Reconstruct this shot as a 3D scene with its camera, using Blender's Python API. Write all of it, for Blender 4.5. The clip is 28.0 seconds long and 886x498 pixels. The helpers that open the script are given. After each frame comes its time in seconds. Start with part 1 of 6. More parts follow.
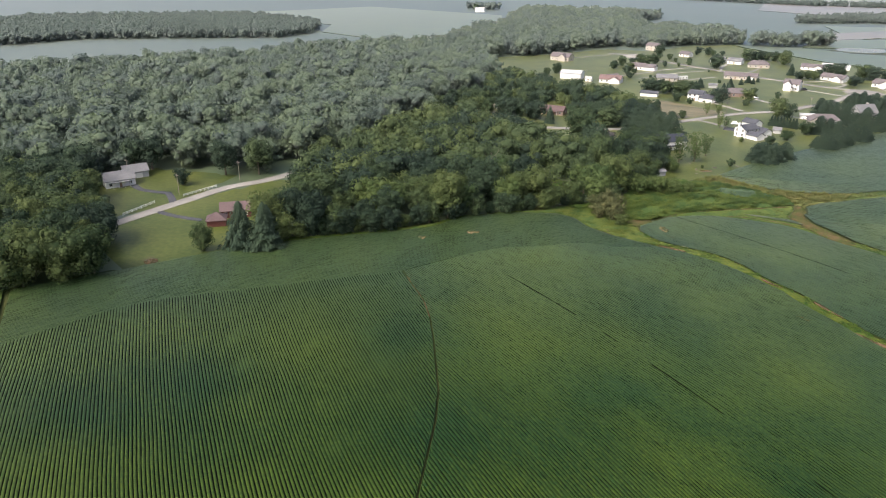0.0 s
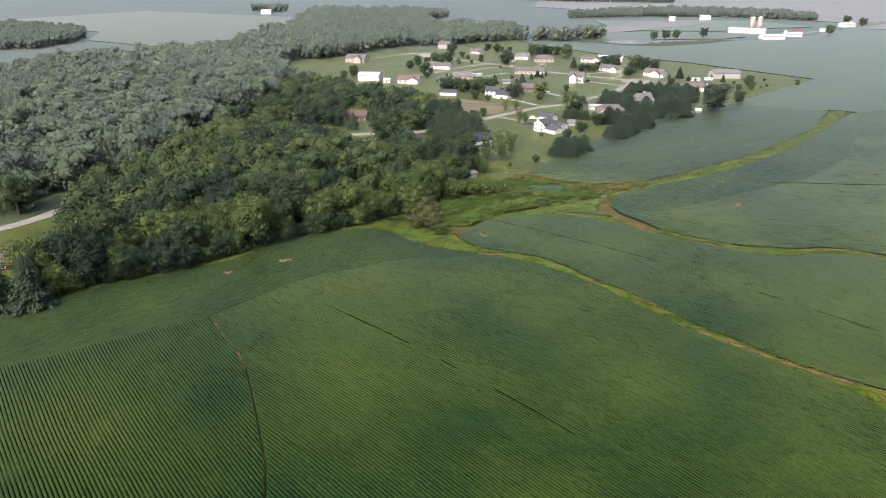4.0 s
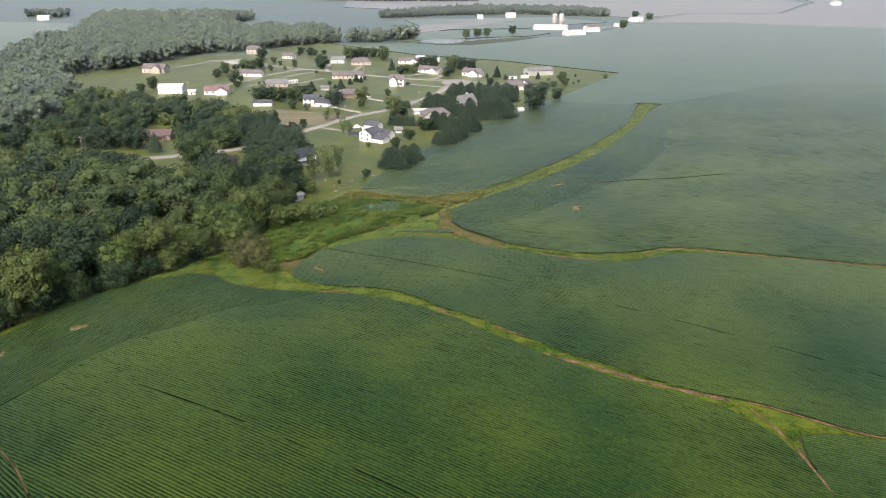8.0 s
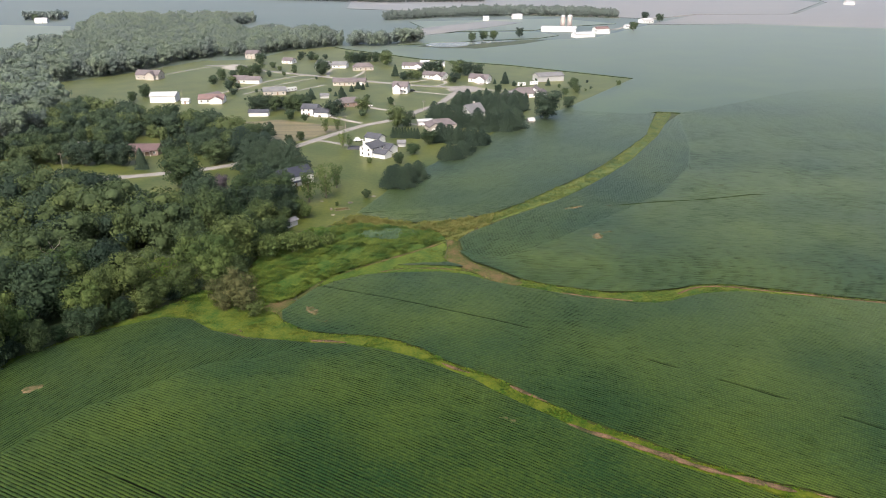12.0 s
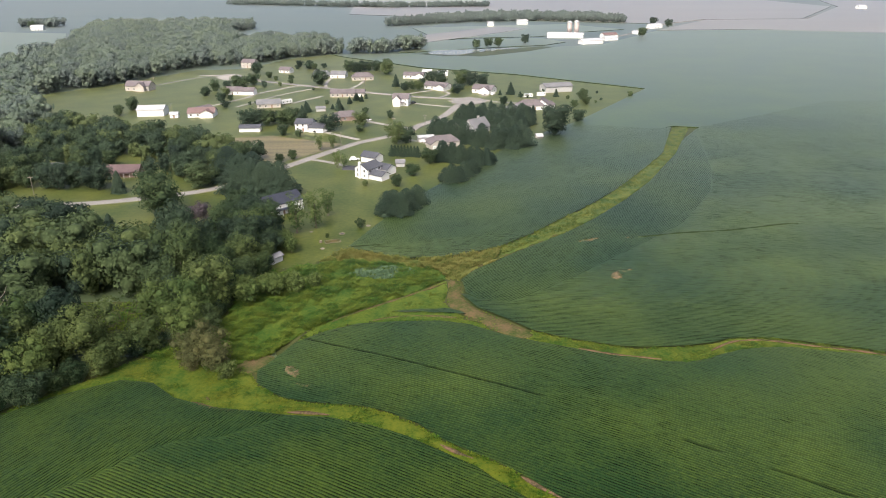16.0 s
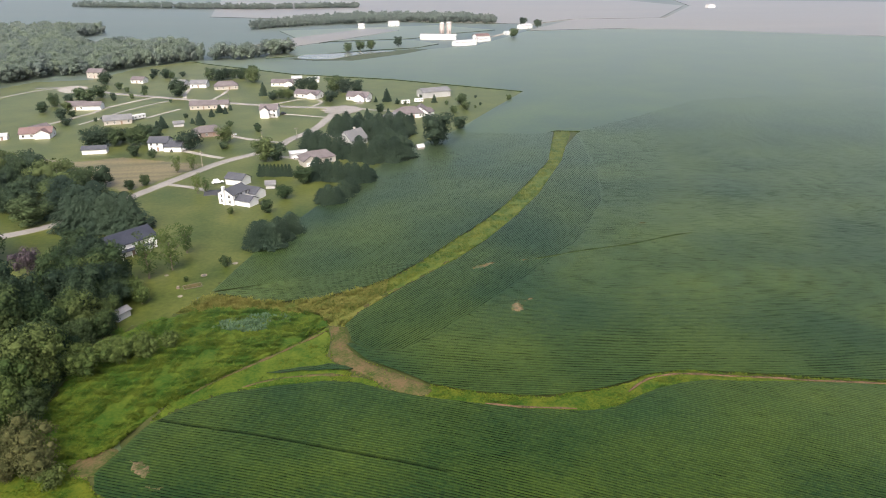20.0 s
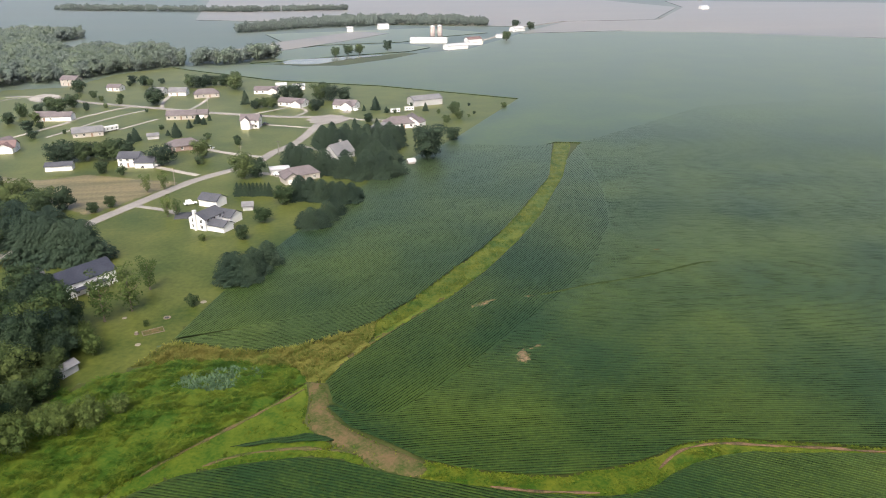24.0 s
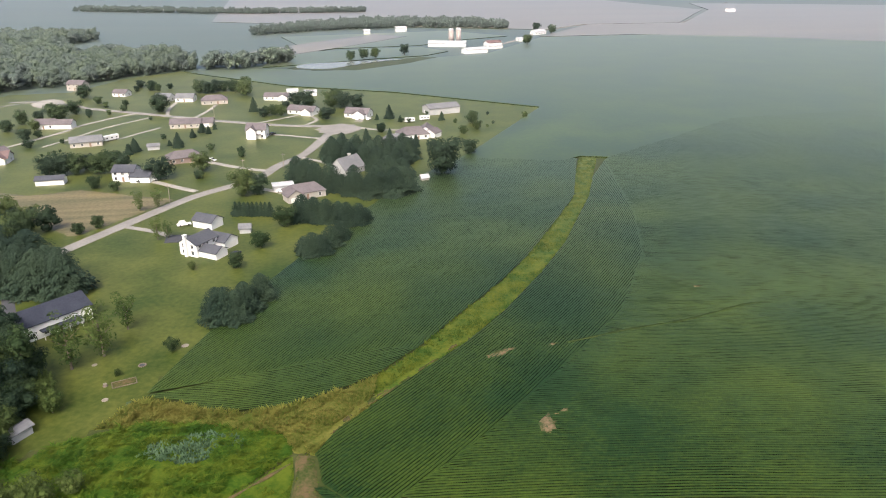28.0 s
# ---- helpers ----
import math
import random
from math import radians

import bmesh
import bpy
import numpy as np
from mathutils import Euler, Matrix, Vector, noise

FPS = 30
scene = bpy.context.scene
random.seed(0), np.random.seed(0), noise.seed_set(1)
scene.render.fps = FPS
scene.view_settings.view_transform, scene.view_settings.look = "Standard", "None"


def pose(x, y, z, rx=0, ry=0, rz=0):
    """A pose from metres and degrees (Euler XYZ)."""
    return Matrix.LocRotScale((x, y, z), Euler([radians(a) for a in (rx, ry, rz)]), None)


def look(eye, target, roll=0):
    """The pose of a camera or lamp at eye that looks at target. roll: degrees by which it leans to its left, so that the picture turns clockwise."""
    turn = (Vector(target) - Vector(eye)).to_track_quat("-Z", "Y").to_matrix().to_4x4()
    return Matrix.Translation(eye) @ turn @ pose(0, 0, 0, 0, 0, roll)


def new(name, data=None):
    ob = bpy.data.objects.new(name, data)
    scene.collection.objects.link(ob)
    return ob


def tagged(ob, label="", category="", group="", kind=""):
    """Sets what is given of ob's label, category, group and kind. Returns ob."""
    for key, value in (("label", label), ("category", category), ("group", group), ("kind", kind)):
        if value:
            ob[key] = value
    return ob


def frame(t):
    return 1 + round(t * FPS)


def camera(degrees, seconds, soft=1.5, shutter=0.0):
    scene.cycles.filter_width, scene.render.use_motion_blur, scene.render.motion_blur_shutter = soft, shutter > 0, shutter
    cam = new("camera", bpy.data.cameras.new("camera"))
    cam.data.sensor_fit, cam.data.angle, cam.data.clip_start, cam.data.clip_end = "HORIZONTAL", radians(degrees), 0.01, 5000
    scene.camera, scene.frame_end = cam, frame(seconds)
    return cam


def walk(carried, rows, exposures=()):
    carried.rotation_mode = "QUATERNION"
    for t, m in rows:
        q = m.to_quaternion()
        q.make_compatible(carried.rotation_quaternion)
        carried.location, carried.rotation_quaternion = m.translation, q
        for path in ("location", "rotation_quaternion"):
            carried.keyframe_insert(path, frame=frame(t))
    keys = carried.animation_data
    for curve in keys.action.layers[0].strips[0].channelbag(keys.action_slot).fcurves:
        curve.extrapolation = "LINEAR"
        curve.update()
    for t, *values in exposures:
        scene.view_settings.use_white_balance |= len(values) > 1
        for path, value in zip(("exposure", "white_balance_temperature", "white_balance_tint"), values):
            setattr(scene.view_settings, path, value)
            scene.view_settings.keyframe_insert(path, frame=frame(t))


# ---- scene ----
LENS = 64.15
PATH = [
    (0, 15.19, -42.95, 90.18, 30.861, -22.260, -0.096),
    (0.5, 14.08, -40.98, 90.13, 31.006, -22.306, -0.047),
    (1, 12.96, -38.99, 90.09, 27.646, -22.326, -0.032),
    (1.5, 11.84, -36.95, 90.04, 27.017, -22.312, -0.012),
    (2, 10.71, -34.84, 90.00, 21.365, -22.281, -0.063),
    (2.5, 9.57, -32.65, 89.96, 20.539, -22.269, 0.024),
    (3, 8.43, -30.38, 89.92, 16.104, -22.242, 0.069),
    (3.5, 7.27, -28.01, 89.88, 14.801, -22.222, 0.047),
    (5.5, 2.76, -16.38, 89.83, 8.370, -22.284, -0.064),
    (6, 2.04, -13.18, 89.84, 2.707, -22.230, -0.029),
    (6.5, 1.41, -9.93, 89.86, 1.092, -22.259, -0.105),
    (7, 0.85, -6.64, 89.89, -0.060, -22.289, -0.024),
    (7.5, 0.38, -3.33, 89.94, -0.028, -22.313, 0.004),
    (8, -0.00, 0.00, 90.00, 0.000, -22.301, 0.049),
    (8.5, -0.30, 3.36, 90.09, 0.023, -22.364, 0.084),
    (9, -0.52, 6.73, 90.20, 0.064, -22.375, 0.110),
    (9.5, -0.67, 10.12, 90.32, 0.115, -22.349, 0.150),
    (10, -0.77, 13.51, 90.47, 0.147, -22.344, 0.179),
    (10.5, -0.82, 16.92, 90.62, 0.198, -22.341, 0.224),
    (11, -0.84, 20.34, 90.78, 0.196, -22.273, 0.183),
    (11.5, -0.85, 23.80, 90.94, 0.295, -22.339, 0.262),
    (12, -0.84, 27.28, 91.11, 0.332, -22.333, 0.235),
    (12.5, -0.81, 30.78, 91.28, 0.354, -22.332, 0.321),
    (14.5, -0.28, 45.18, 91.92, 0.520, -22.088, 0.429),
    (15, -0.10, 48.73, 91.99, 0.548, -22.082, 0.437),
    (15.5, 0.09, 52.25, 92.04, 0.606, -22.059, 0.405),
    (16, 0.28, 55.77, 92.07, 0.656, -22.049, 0.417),
    (16.5, 0.47, 59.26, 92.10, 0.701, -22.037, 0.470),
    (17, 0.67, 62.75, 92.10, 0.755, -22.011, 0.435),
    (17.5, 0.86, 66.24, 92.10, 0.751, -22.061, 0.511),
    (18, 1.05, 69.72, 92.09, 0.819, -22.073, 0.475),
    (18.5, 1.24, 73.19, 92.07, 0.833, -22.076, 0.503),
    (19, 1.45, 76.64, 92.05, -0.155, -22.064, 0.406),
    (19.5, 1.68, 80.07, 92.02, -6.092, -22.139, 0.298),
    (20, 1.92, 83.49, 91.99, -9.298, -22.076, 0.210),
    (20.5, 2.19, 86.89, 91.97, -9.344, -22.127, 0.306),
    (21, 2.49, 90.28, 91.94, -10.170, -22.089, 0.242),
    (21.5, 2.82, 93.67, 91.92, -10.180, -22.074, 0.225),
    (23.5, 4.89, 107.04, 91.84, -10.114, -21.957, 0.354),
    (24, 5.55, 110.40, 91.78, -10.075, -21.973, 0.305),
    (24.5, 6.24, 113.75, 91.73, -10.053, -21.939, 0.341),
    (25, 6.95, 117.09, 91.69, -10.083, -21.929, 0.364),
    (25.5, 7.67, 120.41, 91.66, -12.205, -21.924, 0.386),
    (26, 8.40, 123.71, 91.64, -12.145, -21.921, 0.397),
    (26.5, 9.13, 127.00, 91.64, -12.131, -21.907, 0.390),
    (27, 9.88, 130.27, 91.64, -12.121, -21.900, 0.395),
    (27.5, 10.63, 133.53, 91.65, -11.889, -21.860, 0.414),
    (28, 11.38, 136.78, 91.66, -8.541, -21.865, 0.302),
]
cam = camera(LENS, 28.0, soft=1.0)
walk(cam, [(t, pose(x, y, z, 90 + p, r, w)) for t, x, y, z, w, p, r in PATH])

# ---- world, sun, exposure ----
SUN_UP, SUN_TURN = radians(48), radians(-160)   # height, and turn clockwise from +y
world = bpy.data.worlds.new("hazy_sky")
scene.world = world
world.use_nodes = True
wn = world.node_tree
sky = wn.nodes.new("ShaderNodeTexSky")
sky.sky_type = "NISHITA"
sky.sun_disc = False
sky.sun_elevation, sky.sun_rotation = SUN_UP, SUN_TURN
sky.air_density, sky.dust_density, sky.ozone_density = 0.8, 8.0, 0.8
wn.links.new(sky.outputs[0], wn.nodes["Background"].inputs[0])
wn.nodes["Background"].inputs[1].default_value = 0.14
sun_data = bpy.data.lights.new("sun", "SUN")
sun_data.energy, sun_data.angle, sun_data.color = 1.15, radians(30), (1.0, 0.96, 0.92)
sun = new("sun", sun_data)
sun_way = Vector((math.sin(SUN_TURN) * math.cos(SUN_UP), math.cos(SUN_TURN) * math.cos(SUN_UP), math.sin(SUN_UP)))
sun.matrix_world = look(sun_way * 300, (0, 0, 0))
scene.view_settings.exposure = 0.92

# ---- materials ----


def surface(name, low, high, big=20.0, fine=1.0, rough=0.7, spec=0.3, bump=0.0, vary=0.0, island=0.0, streak=None, metal=0.0, soak=0.0, gloss=0.0, spread=0.4, crisp=2.6, fall=5.6, soil=None, leafy=0.0, haze_tint=(0.86, 0.895, 0.925), tilt=0.0):
    """Two-scale noise between two colours; vary: by thing, island: by loose piece; soak: light let through leaves;
    leafy: how far a spray's leaves turn to the sky; gloss: low-angle gloss that imitates haze; soil: near-black shade
    painted into row gaps.
    """
    m = bpy.data.materials.new(name)
    m.use_nodes = True
    nt = m.node_tree
    N, K = nt.nodes, nt.links
    b = N["Principled BSDF"]
    geo = N.new("ShaderNodeNewGeometry")

    def noise_at(scale, detail, warp=None):
        n = N.new("ShaderNodeTexNoise")
        n.inputs["Scale"].default_value = 1.0 / scale
        n.inputs["Detail"].default_value = detail
        src = geo.outputs["Position"]
        if warp:
            mp = N.new("ShaderNodeMapping")
            mp.inputs["Rotation"].default_value = (0, 0, radians(warp[0]))
            mp.inputs["Scale"].default_value = (warp[1], 1, 1)
            K.new(src, mp.inputs[0])
            src = mp.outputs[0]
        K.new(src, n.inputs["Vector"])
        return n.outputs[0]

    def mathed(op, a, c):
        q = N.new("ShaderNodeMath")
        q.operation = op
        for k, v in enumerate((a, c)):
            if isinstance(v, (int, float)):
                q.inputs[k].default_value = v
            else:
                K.new(v, q.inputs[k])
        return q.outputs[0]

    f = mathed("ADD", mathed("MULTIPLY", noise_at(big, 3, streak), 0.6), mathed("MULTIPLY", noise_at(fine, 4), 0.4))
    f = mathed("MULTIPLY", mathed("SUBTRACT", f, 0.5), crisp)
    f = mathed("ADD", f, 0.5 + tilt)
    if island:
        f = mathed("ADD", f, mathed("MULTIPLY", mathed("SUBTRACT", geo.outputs["Random Per Island"], 0.5), island))
    if vary:
        info = N.new("ShaderNodeObjectInfo")
        f = mathed("ADD", f, mathed("MULTIPLY", mathed("SUBTRACT", info.outputs["Random"], 0.5), vary))
    ramp = N.new("ShaderNodeMix")
    ramp.data_type = "RGBA"
    ramp.clamp_factor = True
    K.new(f, ramp.inputs[0])
    ramp.inputs[6].default_value, ramp.inputs[7].default_value = (*low, 1), (*high, 1)
    shade = ramp.outputs[2]
    # shade between crop rows, mixed into the colour by a vertex share
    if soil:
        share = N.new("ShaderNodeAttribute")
        share.attribute_name = "shade_share"
        gap_shade = N.new("ShaderNodeMix")
        gap_shade.data_type = "RGBA"
        K.new(share.outputs["Fac"], gap_shade.inputs[0])
        K.new(shade, gap_shade.inputs[6])
        gap_shade.inputs[7].default_value = (*soil, 1)
        shade = gap_shade.outputs[2]
    K.new(shade, b.inputs["Base Color"])
    b.inputs["Roughness"].default_value = rough
    b.inputs["Specular IOR Level"].default_value = spec
    b.inputs["Metallic"].default_value = metal
    if bump:
        bn = N.new("ShaderNodeBump")
        bn.inputs["Strength"].default_value = 0.6
        bn.inputs["Distance"].default_value = bump
        K.new(noise_at(fine * 0.5, 5), bn.inputs["Height"])
        K.new(bn.outputs[0], b.inputs["Normal"])
    if leafy:
        turn = N.new("ShaderNodeMix")
        turn.data_type = "VECTOR"
        turn.inputs[0].default_value = leafy
        K.new(geo.outputs["Normal"], turn.inputs[4])
        turn.inputs[5].default_value = (0, 0, 1)
        unit = N.new("ShaderNodeVectorMath")
        unit.operation = "NORMALIZE"
        K.new(turn.outputs[1], unit.inputs[0])
        K.new(unit.outputs[0], b.inputs["Normal"])
    if soak:
        tr = N.new("ShaderNodeBsdfTranslucent")
        K.new(ramp.outputs[2], tr.inputs[0])
        mx = N.new("ShaderNodeMixShader")
        mx.inputs[0].default_value = soak
        K.new(b.outputs[0], mx.inputs[1])
        K.new(tr.outputs[0], mx.inputs[2])
        K.new(mx.outputs[0], N["Material Output"].inputs[0])
    # low-angle gloss on an upright normal lightens distant surfaces in place of haze
    if gloss:
        up = N.new("ShaderNodeCombineXYZ")
        up.inputs[2].default_value = 1.0
        fr = N.new("ShaderNodeLayerWeight")
        fr.inputs["Blend"].default_value = 0.5
        K.new(up.outputs[0], fr.inputs["Normal"])
        low_angle = mathed("POWER", fr.outputs["Facing"], fall)
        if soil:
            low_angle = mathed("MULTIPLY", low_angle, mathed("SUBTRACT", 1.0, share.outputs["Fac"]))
        gl = N.new("ShaderNodeBsdfGlossy")
        gl.inputs["Color"].default_value = (*haze_tint, 1)
        gl.inputs["Roughness"].default_value = spread
        K.new(up.outputs[0], gl.inputs["Normal"])
        mg = N.new("ShaderNodeMixShader")
        K.new(mathed("MULTIPLY", low_angle, gloss), mg.inputs[0])
        K.new((mx if soak else b).outputs[0], mg.inputs[1])
        K.new(gl.outputs[0], mg.inputs[2])
        K.new(mg.outputs[0], N["Material Output"].inputs[0])
    return m


# soil here is near-black: shade between the rows put into the colour
SOY = surface("soybean_canopy", (0.0106, 0.0330, 0.0092), (0.052, 0.082, 0.0115), 42, 0.9, 0.7, 0.04, 0.12, gloss=1.0, fall=4.3, crisp=3.6, tilt=-0.15, soil=(0.0012, 0.002, 0.0012), haze_tint=(0.91, 0.93, 0.79))
SOY_FAR = surface("soybean_canopy_closed", (0.0095, 0.0315, 0.0062), (0.058, 0.088, 0.007), 42, 2.5, 0.7, 0.04, 0.2, gloss=0.92, fall=4.3, crisp=3.6, tilt=-0.2, haze_tint=(0.91, 0.93, 0.81))
CROP_EDGE = surface("leafy_crop_edge", (0.022, 0.037, 0.0123), (0.044, 0.0616, 0.0194), 5, 0.6, 0.8, 0.1, 0.05)
CROP_PALE = surface("ripening_crop", (0.150, 0.130, 0.080), (0.235, 0.195, 0.125), 120, 12, 0.7, 0.1, 0.2, streak=(10, 0.2), gloss=0.75, fall=5)
CROP_GREY = surface("maize_canopy", (0.036, 0.066, 0.028), (0.080, 0.100, 0.050), 120, 12, 0.7, 0.1, 0.2, streak=(10, 0.2), gloss=0.58, fall=4)
GROUND = surface("rough_grass_ground", (0.028, 0.048, 0.012), (0.080, 0.082, 0.030), 9, 1.2, 0.8, 0.1, 0.1, gloss=0.3)
LAWN = surface("mown_lawn", (0.024, 0.046, 0.007), (0.096, 0.108, 0.024), 18, 1.6, 0.7, 0.05, 0.08, gloss=0.55, fall=4.6, crisp=3.4, haze_tint=(0.97, 0.94, 0.74))
HAY = surface("cut_hay_stubble", (0.085, 0.080, 0.030), (0.200, 0.160, 0.078), 5, 1.2, 0.8, 0.1, 0.05, streak=(22, 0.08), gloss=0.4, fall=4, crisp=4.2)
FAILED = surface("failed_crop_soil", (0.038, 0.056, 0.016), (0.165, 0.118, 0.074), 2.2, 0.5, 0.9, 0.1, 0.08, crisp=4.0)
SOIL = surface("bare_soil", (0.040, 0.040, 0.018), (0.155, 0.098, 0.060), 3, 0.5, 0.9, 0.1, 0.08, crisp=4.4)
WORN = surface("worn_ground_with_thin_weeds", (0.034, 0.058, 0.012), (0.118, 0.084, 0.044), 4, 0.6, 0.9, 0.1, 0.08, crisp=4.0)
WEED = surface("bright_weeds", (0.038, 0.098, 0.007), (0.144, 0.172, 0.015), 5, 0.7, 0.6, 0.1, 0.08, island=0.45, soak=0.4, gloss=0.14, fall=4, spread=1.0, leafy=0.7, crisp=3.8)
REED = surface("tawny_reeds", (0.110, 0.155, 0.020), (0.280, 0.255, 0.062), 8, 0.7, 0.7, 0.1, 0.1, island=0.5, soak=0.5, gloss=0.14, fall=4, spread=1.0, leafy=0.88)
MEADOW = surface("wet_meadow_weeds", (0.040, 0.102, 0.007), (0.128, 0.174, 0.016), 6, 0.8, 0.6, 0.1, 0.1, island=0.5, soak=0.4, gloss=0.12, fall=4, spread=1.0, leafy=0.75, crisp=4.2)
GLAUCOUS = surface("blue_green_weeds", (0.055, 0.110, 0.055), (0.10, 0.165, 0.085), 8, 0.7, 0.6, 0.2, 0.12, island=0.4, soak=0.3, gloss=0.2, spread=1.0, leafy=0.4)
LEAF = surface("tree_leaves", (0.0135, 0.030, 0.0125), (0.052, 0.077, 0.028), 11, 1.0, 0.6, 0.06, vary=1.1, island=0.4, soak=0.22, gloss=0.07, fall=4.2, spread=1.0, leafy=0.28, haze_tint=(0.84, 0.93, 0.90))
LEAF_LIGHT = surface("willow_leaves", (0.036, 0.064, 0.017), (0.092, 0.122, 0.032), 11, 1.0, 0.6, 0.06, vary=0.7, island=0.4, soak=0.22, gloss=0.07, fall=4.2, spread=1.0, leafy=0.28, haze_tint=(0.84, 0.93, 0.90))
LEAF_DULL = surface("drying_leaves", (0.048, 0.058, 0.022), (0.112, 0.110, 0.042), 11, 1.0, 0.6, 0.06, vary=0.4, island=0.4, soak=0.22, gloss=0.07, fall=4.2, spread=1.0, leafy=0.28, haze_tint=(0.84, 0.93, 0.90))
LEAF_PURPLE = surface("purple_leaves", (0.022, 0.016, 0.02), (0.05, 0.03, 0.04), 8, 1.0, 0.6, 0.3, island=0.5, gloss=0.22, spread=1.0)
LEAF_RED = surface("red_leaves", (0.10, 0.035, 0.02), (0.20, 0.07, 0.03), 8, 1.0, 0.6, 0.3, island=0.5, gloss=0.22, spread=1.0)
NEEDLE = surface("conifer_needles", (0.015, 0.032, 0.022), (0.046, 0.072, 0.043), 11, 1.0, 0.6, 0.06, vary=0.6, island=0.4, soak=0.22, gloss=0.07, fall=4.2, spread=1.0, leafy=0.28, haze_tint=(0.84, 0.93, 0.90))
# woodland leaf colours are paler than tree leaves, painting distance haze into them
WOODS = surface("woodland_leaves", (0.034, 0.060, 0.034), (0.088, 0.124, 0.062), 13, 3, 0.6, 0.06, vary=0.0, island=0.22, soak=0.15, gloss=0.17, fall=4.4, spread=1.0, leafy=0.8, haze_tint=(0.85, 0.91, 0.93))
WOODS_PALE = surface("pale_woodland_leaves", (0.044, 0.073, 0.034), (0.104, 0.144, 0.062), 13, 3, 0.6, 0.06, vary=0.0, island=0.22, soak=0.15, gloss=0.17, fall=4.4, spread=1.0, leafy=0.8, haze_tint=(0.85, 0.91, 0.93))
WOODS_DIM = surface("blue_green_woodland_leaves", (0.028, 0.050, 0.036), (0.070, 0.102, 0.062), 13, 3, 0.6, 0.06, vary=0.0, island=0.22, soak=0.15, gloss=0.17, fall=4.4, spread=1.0, leafy=0.8, haze_tint=(0.85, 0.91, 0.93))
LEAF_DARK = surface("dark_tree_leaves", (0.0100, 0.0225, 0.0135), (0.032, 0.054, 0.026), 11, 1.0, 0.6, 0.06, vary=0.9, island=0.4, soak=0.22, gloss=0.07, fall=4.2, spread=1.0, leafy=0.28, haze_tint=(0.84, 0.93, 0.90))
LEAF_OLIVE = surface("olive_tree_leaves", (0.021, 0.041, 0.0135), (0.078, 0.103, 0.030), 11, 1.0, 0.6, 0.06, vary=0.9, island=0.4, soak=0.22, gloss=0.07, fall=4.2, spread=1.0, leafy=0.28, haze_tint=(0.84, 0.93, 0.90))
BARK = surface("grey_bark", (0.09, 0.075, 0.06), (0.19, 0.16, 0.13), 3, 0.3, 0.9, 0.2, 0.03)
ASPHALT = surface("pale_road_surface", (0.185, 0.176, 0.163), (0.282, 0.268, 0.251), 14, 0.8, 0.8, 0.3, 0.01)
DARK_ASPHALT = surface("dark_driveway_asphalt", (0.050, 0.053, 0.062), (0.080, 0.083, 0.092), 9, 0.8, 0.85, 0.15, 0.01)
CONCRETE = surface("driveway_concrete", (0.255, 0.242, 0.216), (0.37, 0.348, 0.312), 9, 0.8, 0.75, 0.3, 0.01)
SIDING = surface("white_siding", (0.66, 0.665, 0.67), (0.76, 0.765, 0.77), 5, 0.5, 0.55, 0.3)
SIDING_TAN = surface("tan_siding", (0.352, 0.33, 0.304), (0.458, 0.427, 0.396), 5, 0.5, 0.55, 0.3)
SIDING_GREY = surface("grey_siding", (0.334, 0.343, 0.352), (0.44, 0.444, 0.449), 5, 0.5, 0.55, 0.3)
BRICK = surface("brown_brick", (0.20, 0.150, 0.130), (0.30, 0.232, 0.205), 4, 0.3, 0.85, 0.15, 0.01)
RED_BOARD = surface("dark_red_boards", (0.0748, 0.0264, 0.0246), (0.119, 0.044, 0.0396), 4, 0.4, 0.7, 0.3)
ROOF_DARK = surface("charcoal_shingles", (0.055, 0.060, 0.074), (0.092, 0.097, 0.112), 4, 0.5, 0.85, 0.12, 0.02)
ROOF_SLATE = surface("slate_blue_shingles", (0.028, 0.033, 0.048), (0.052, 0.057, 0.076), 4, 0.5, 0.85, 0.1, 0.02)
ROOF_GREY = surface("grey_shingles", (0.123, 0.128, 0.136), (0.194, 0.195, 0.202), 4, 0.5, 0.7, 0.3, 0.02)
ROOF_BROWN = surface("mauve_brown_shingles", (0.101, 0.088, 0.0924), (0.163, 0.145, 0.15), 4, 0.5, 0.7, 0.3, 0.02)
ROOF_PINK = surface("faded_red_shingles", (0.132, 0.088, 0.0836), (0.194, 0.136, 0.132), 4, 0.5, 0.7, 0.3, 0.02)
ROOF_RUST = surface("dull_brown_roof", (0.0836, 0.0563, 0.0581), (0.128, 0.0898, 0.0915), 4, 0.5, 0.7, 0.3, 0.02)
ROOF_METAL = surface("pale_metal_roof", (0.37, 0.378, 0.396), (0.484, 0.493, 0.502), 6, 0.8, 0.45, 0.4)
PAINT = surface("white_trim_paint", (0.651, 0.651, 0.634), (0.739, 0.739, 0.722), 3, 0.3, 0.45, 0.4)
GLASS = surface("dark_window_glass", (0.02, 0.025, 0.03), (0.05, 0.055, 0.06), 2, 0.5, 0.08, 0.5)
DOOR = surface("door_paint", (0.18, 0.12, 0.09), (0.26, 0.18, 0.13), 2, 0.4, 0.5, 0.4)
SILO = surface("silo_staves", (0.317, 0.277, 0.264), (0.405, 0.361, 0.343), 5, 0.8, 0.7, 0.3)
TIMBER = surface("weathered_timber", (0.194, 0.167, 0.141), (0.299, 0.264, 0.229), 3, 0.3, 0.8, 0.2)
CAR_WHITE = surface("white_car_paint", (0.74, 0.74, 0.74), (0.80, 0.80, 0.80), 2, 0.5, 0.25, 0.5)
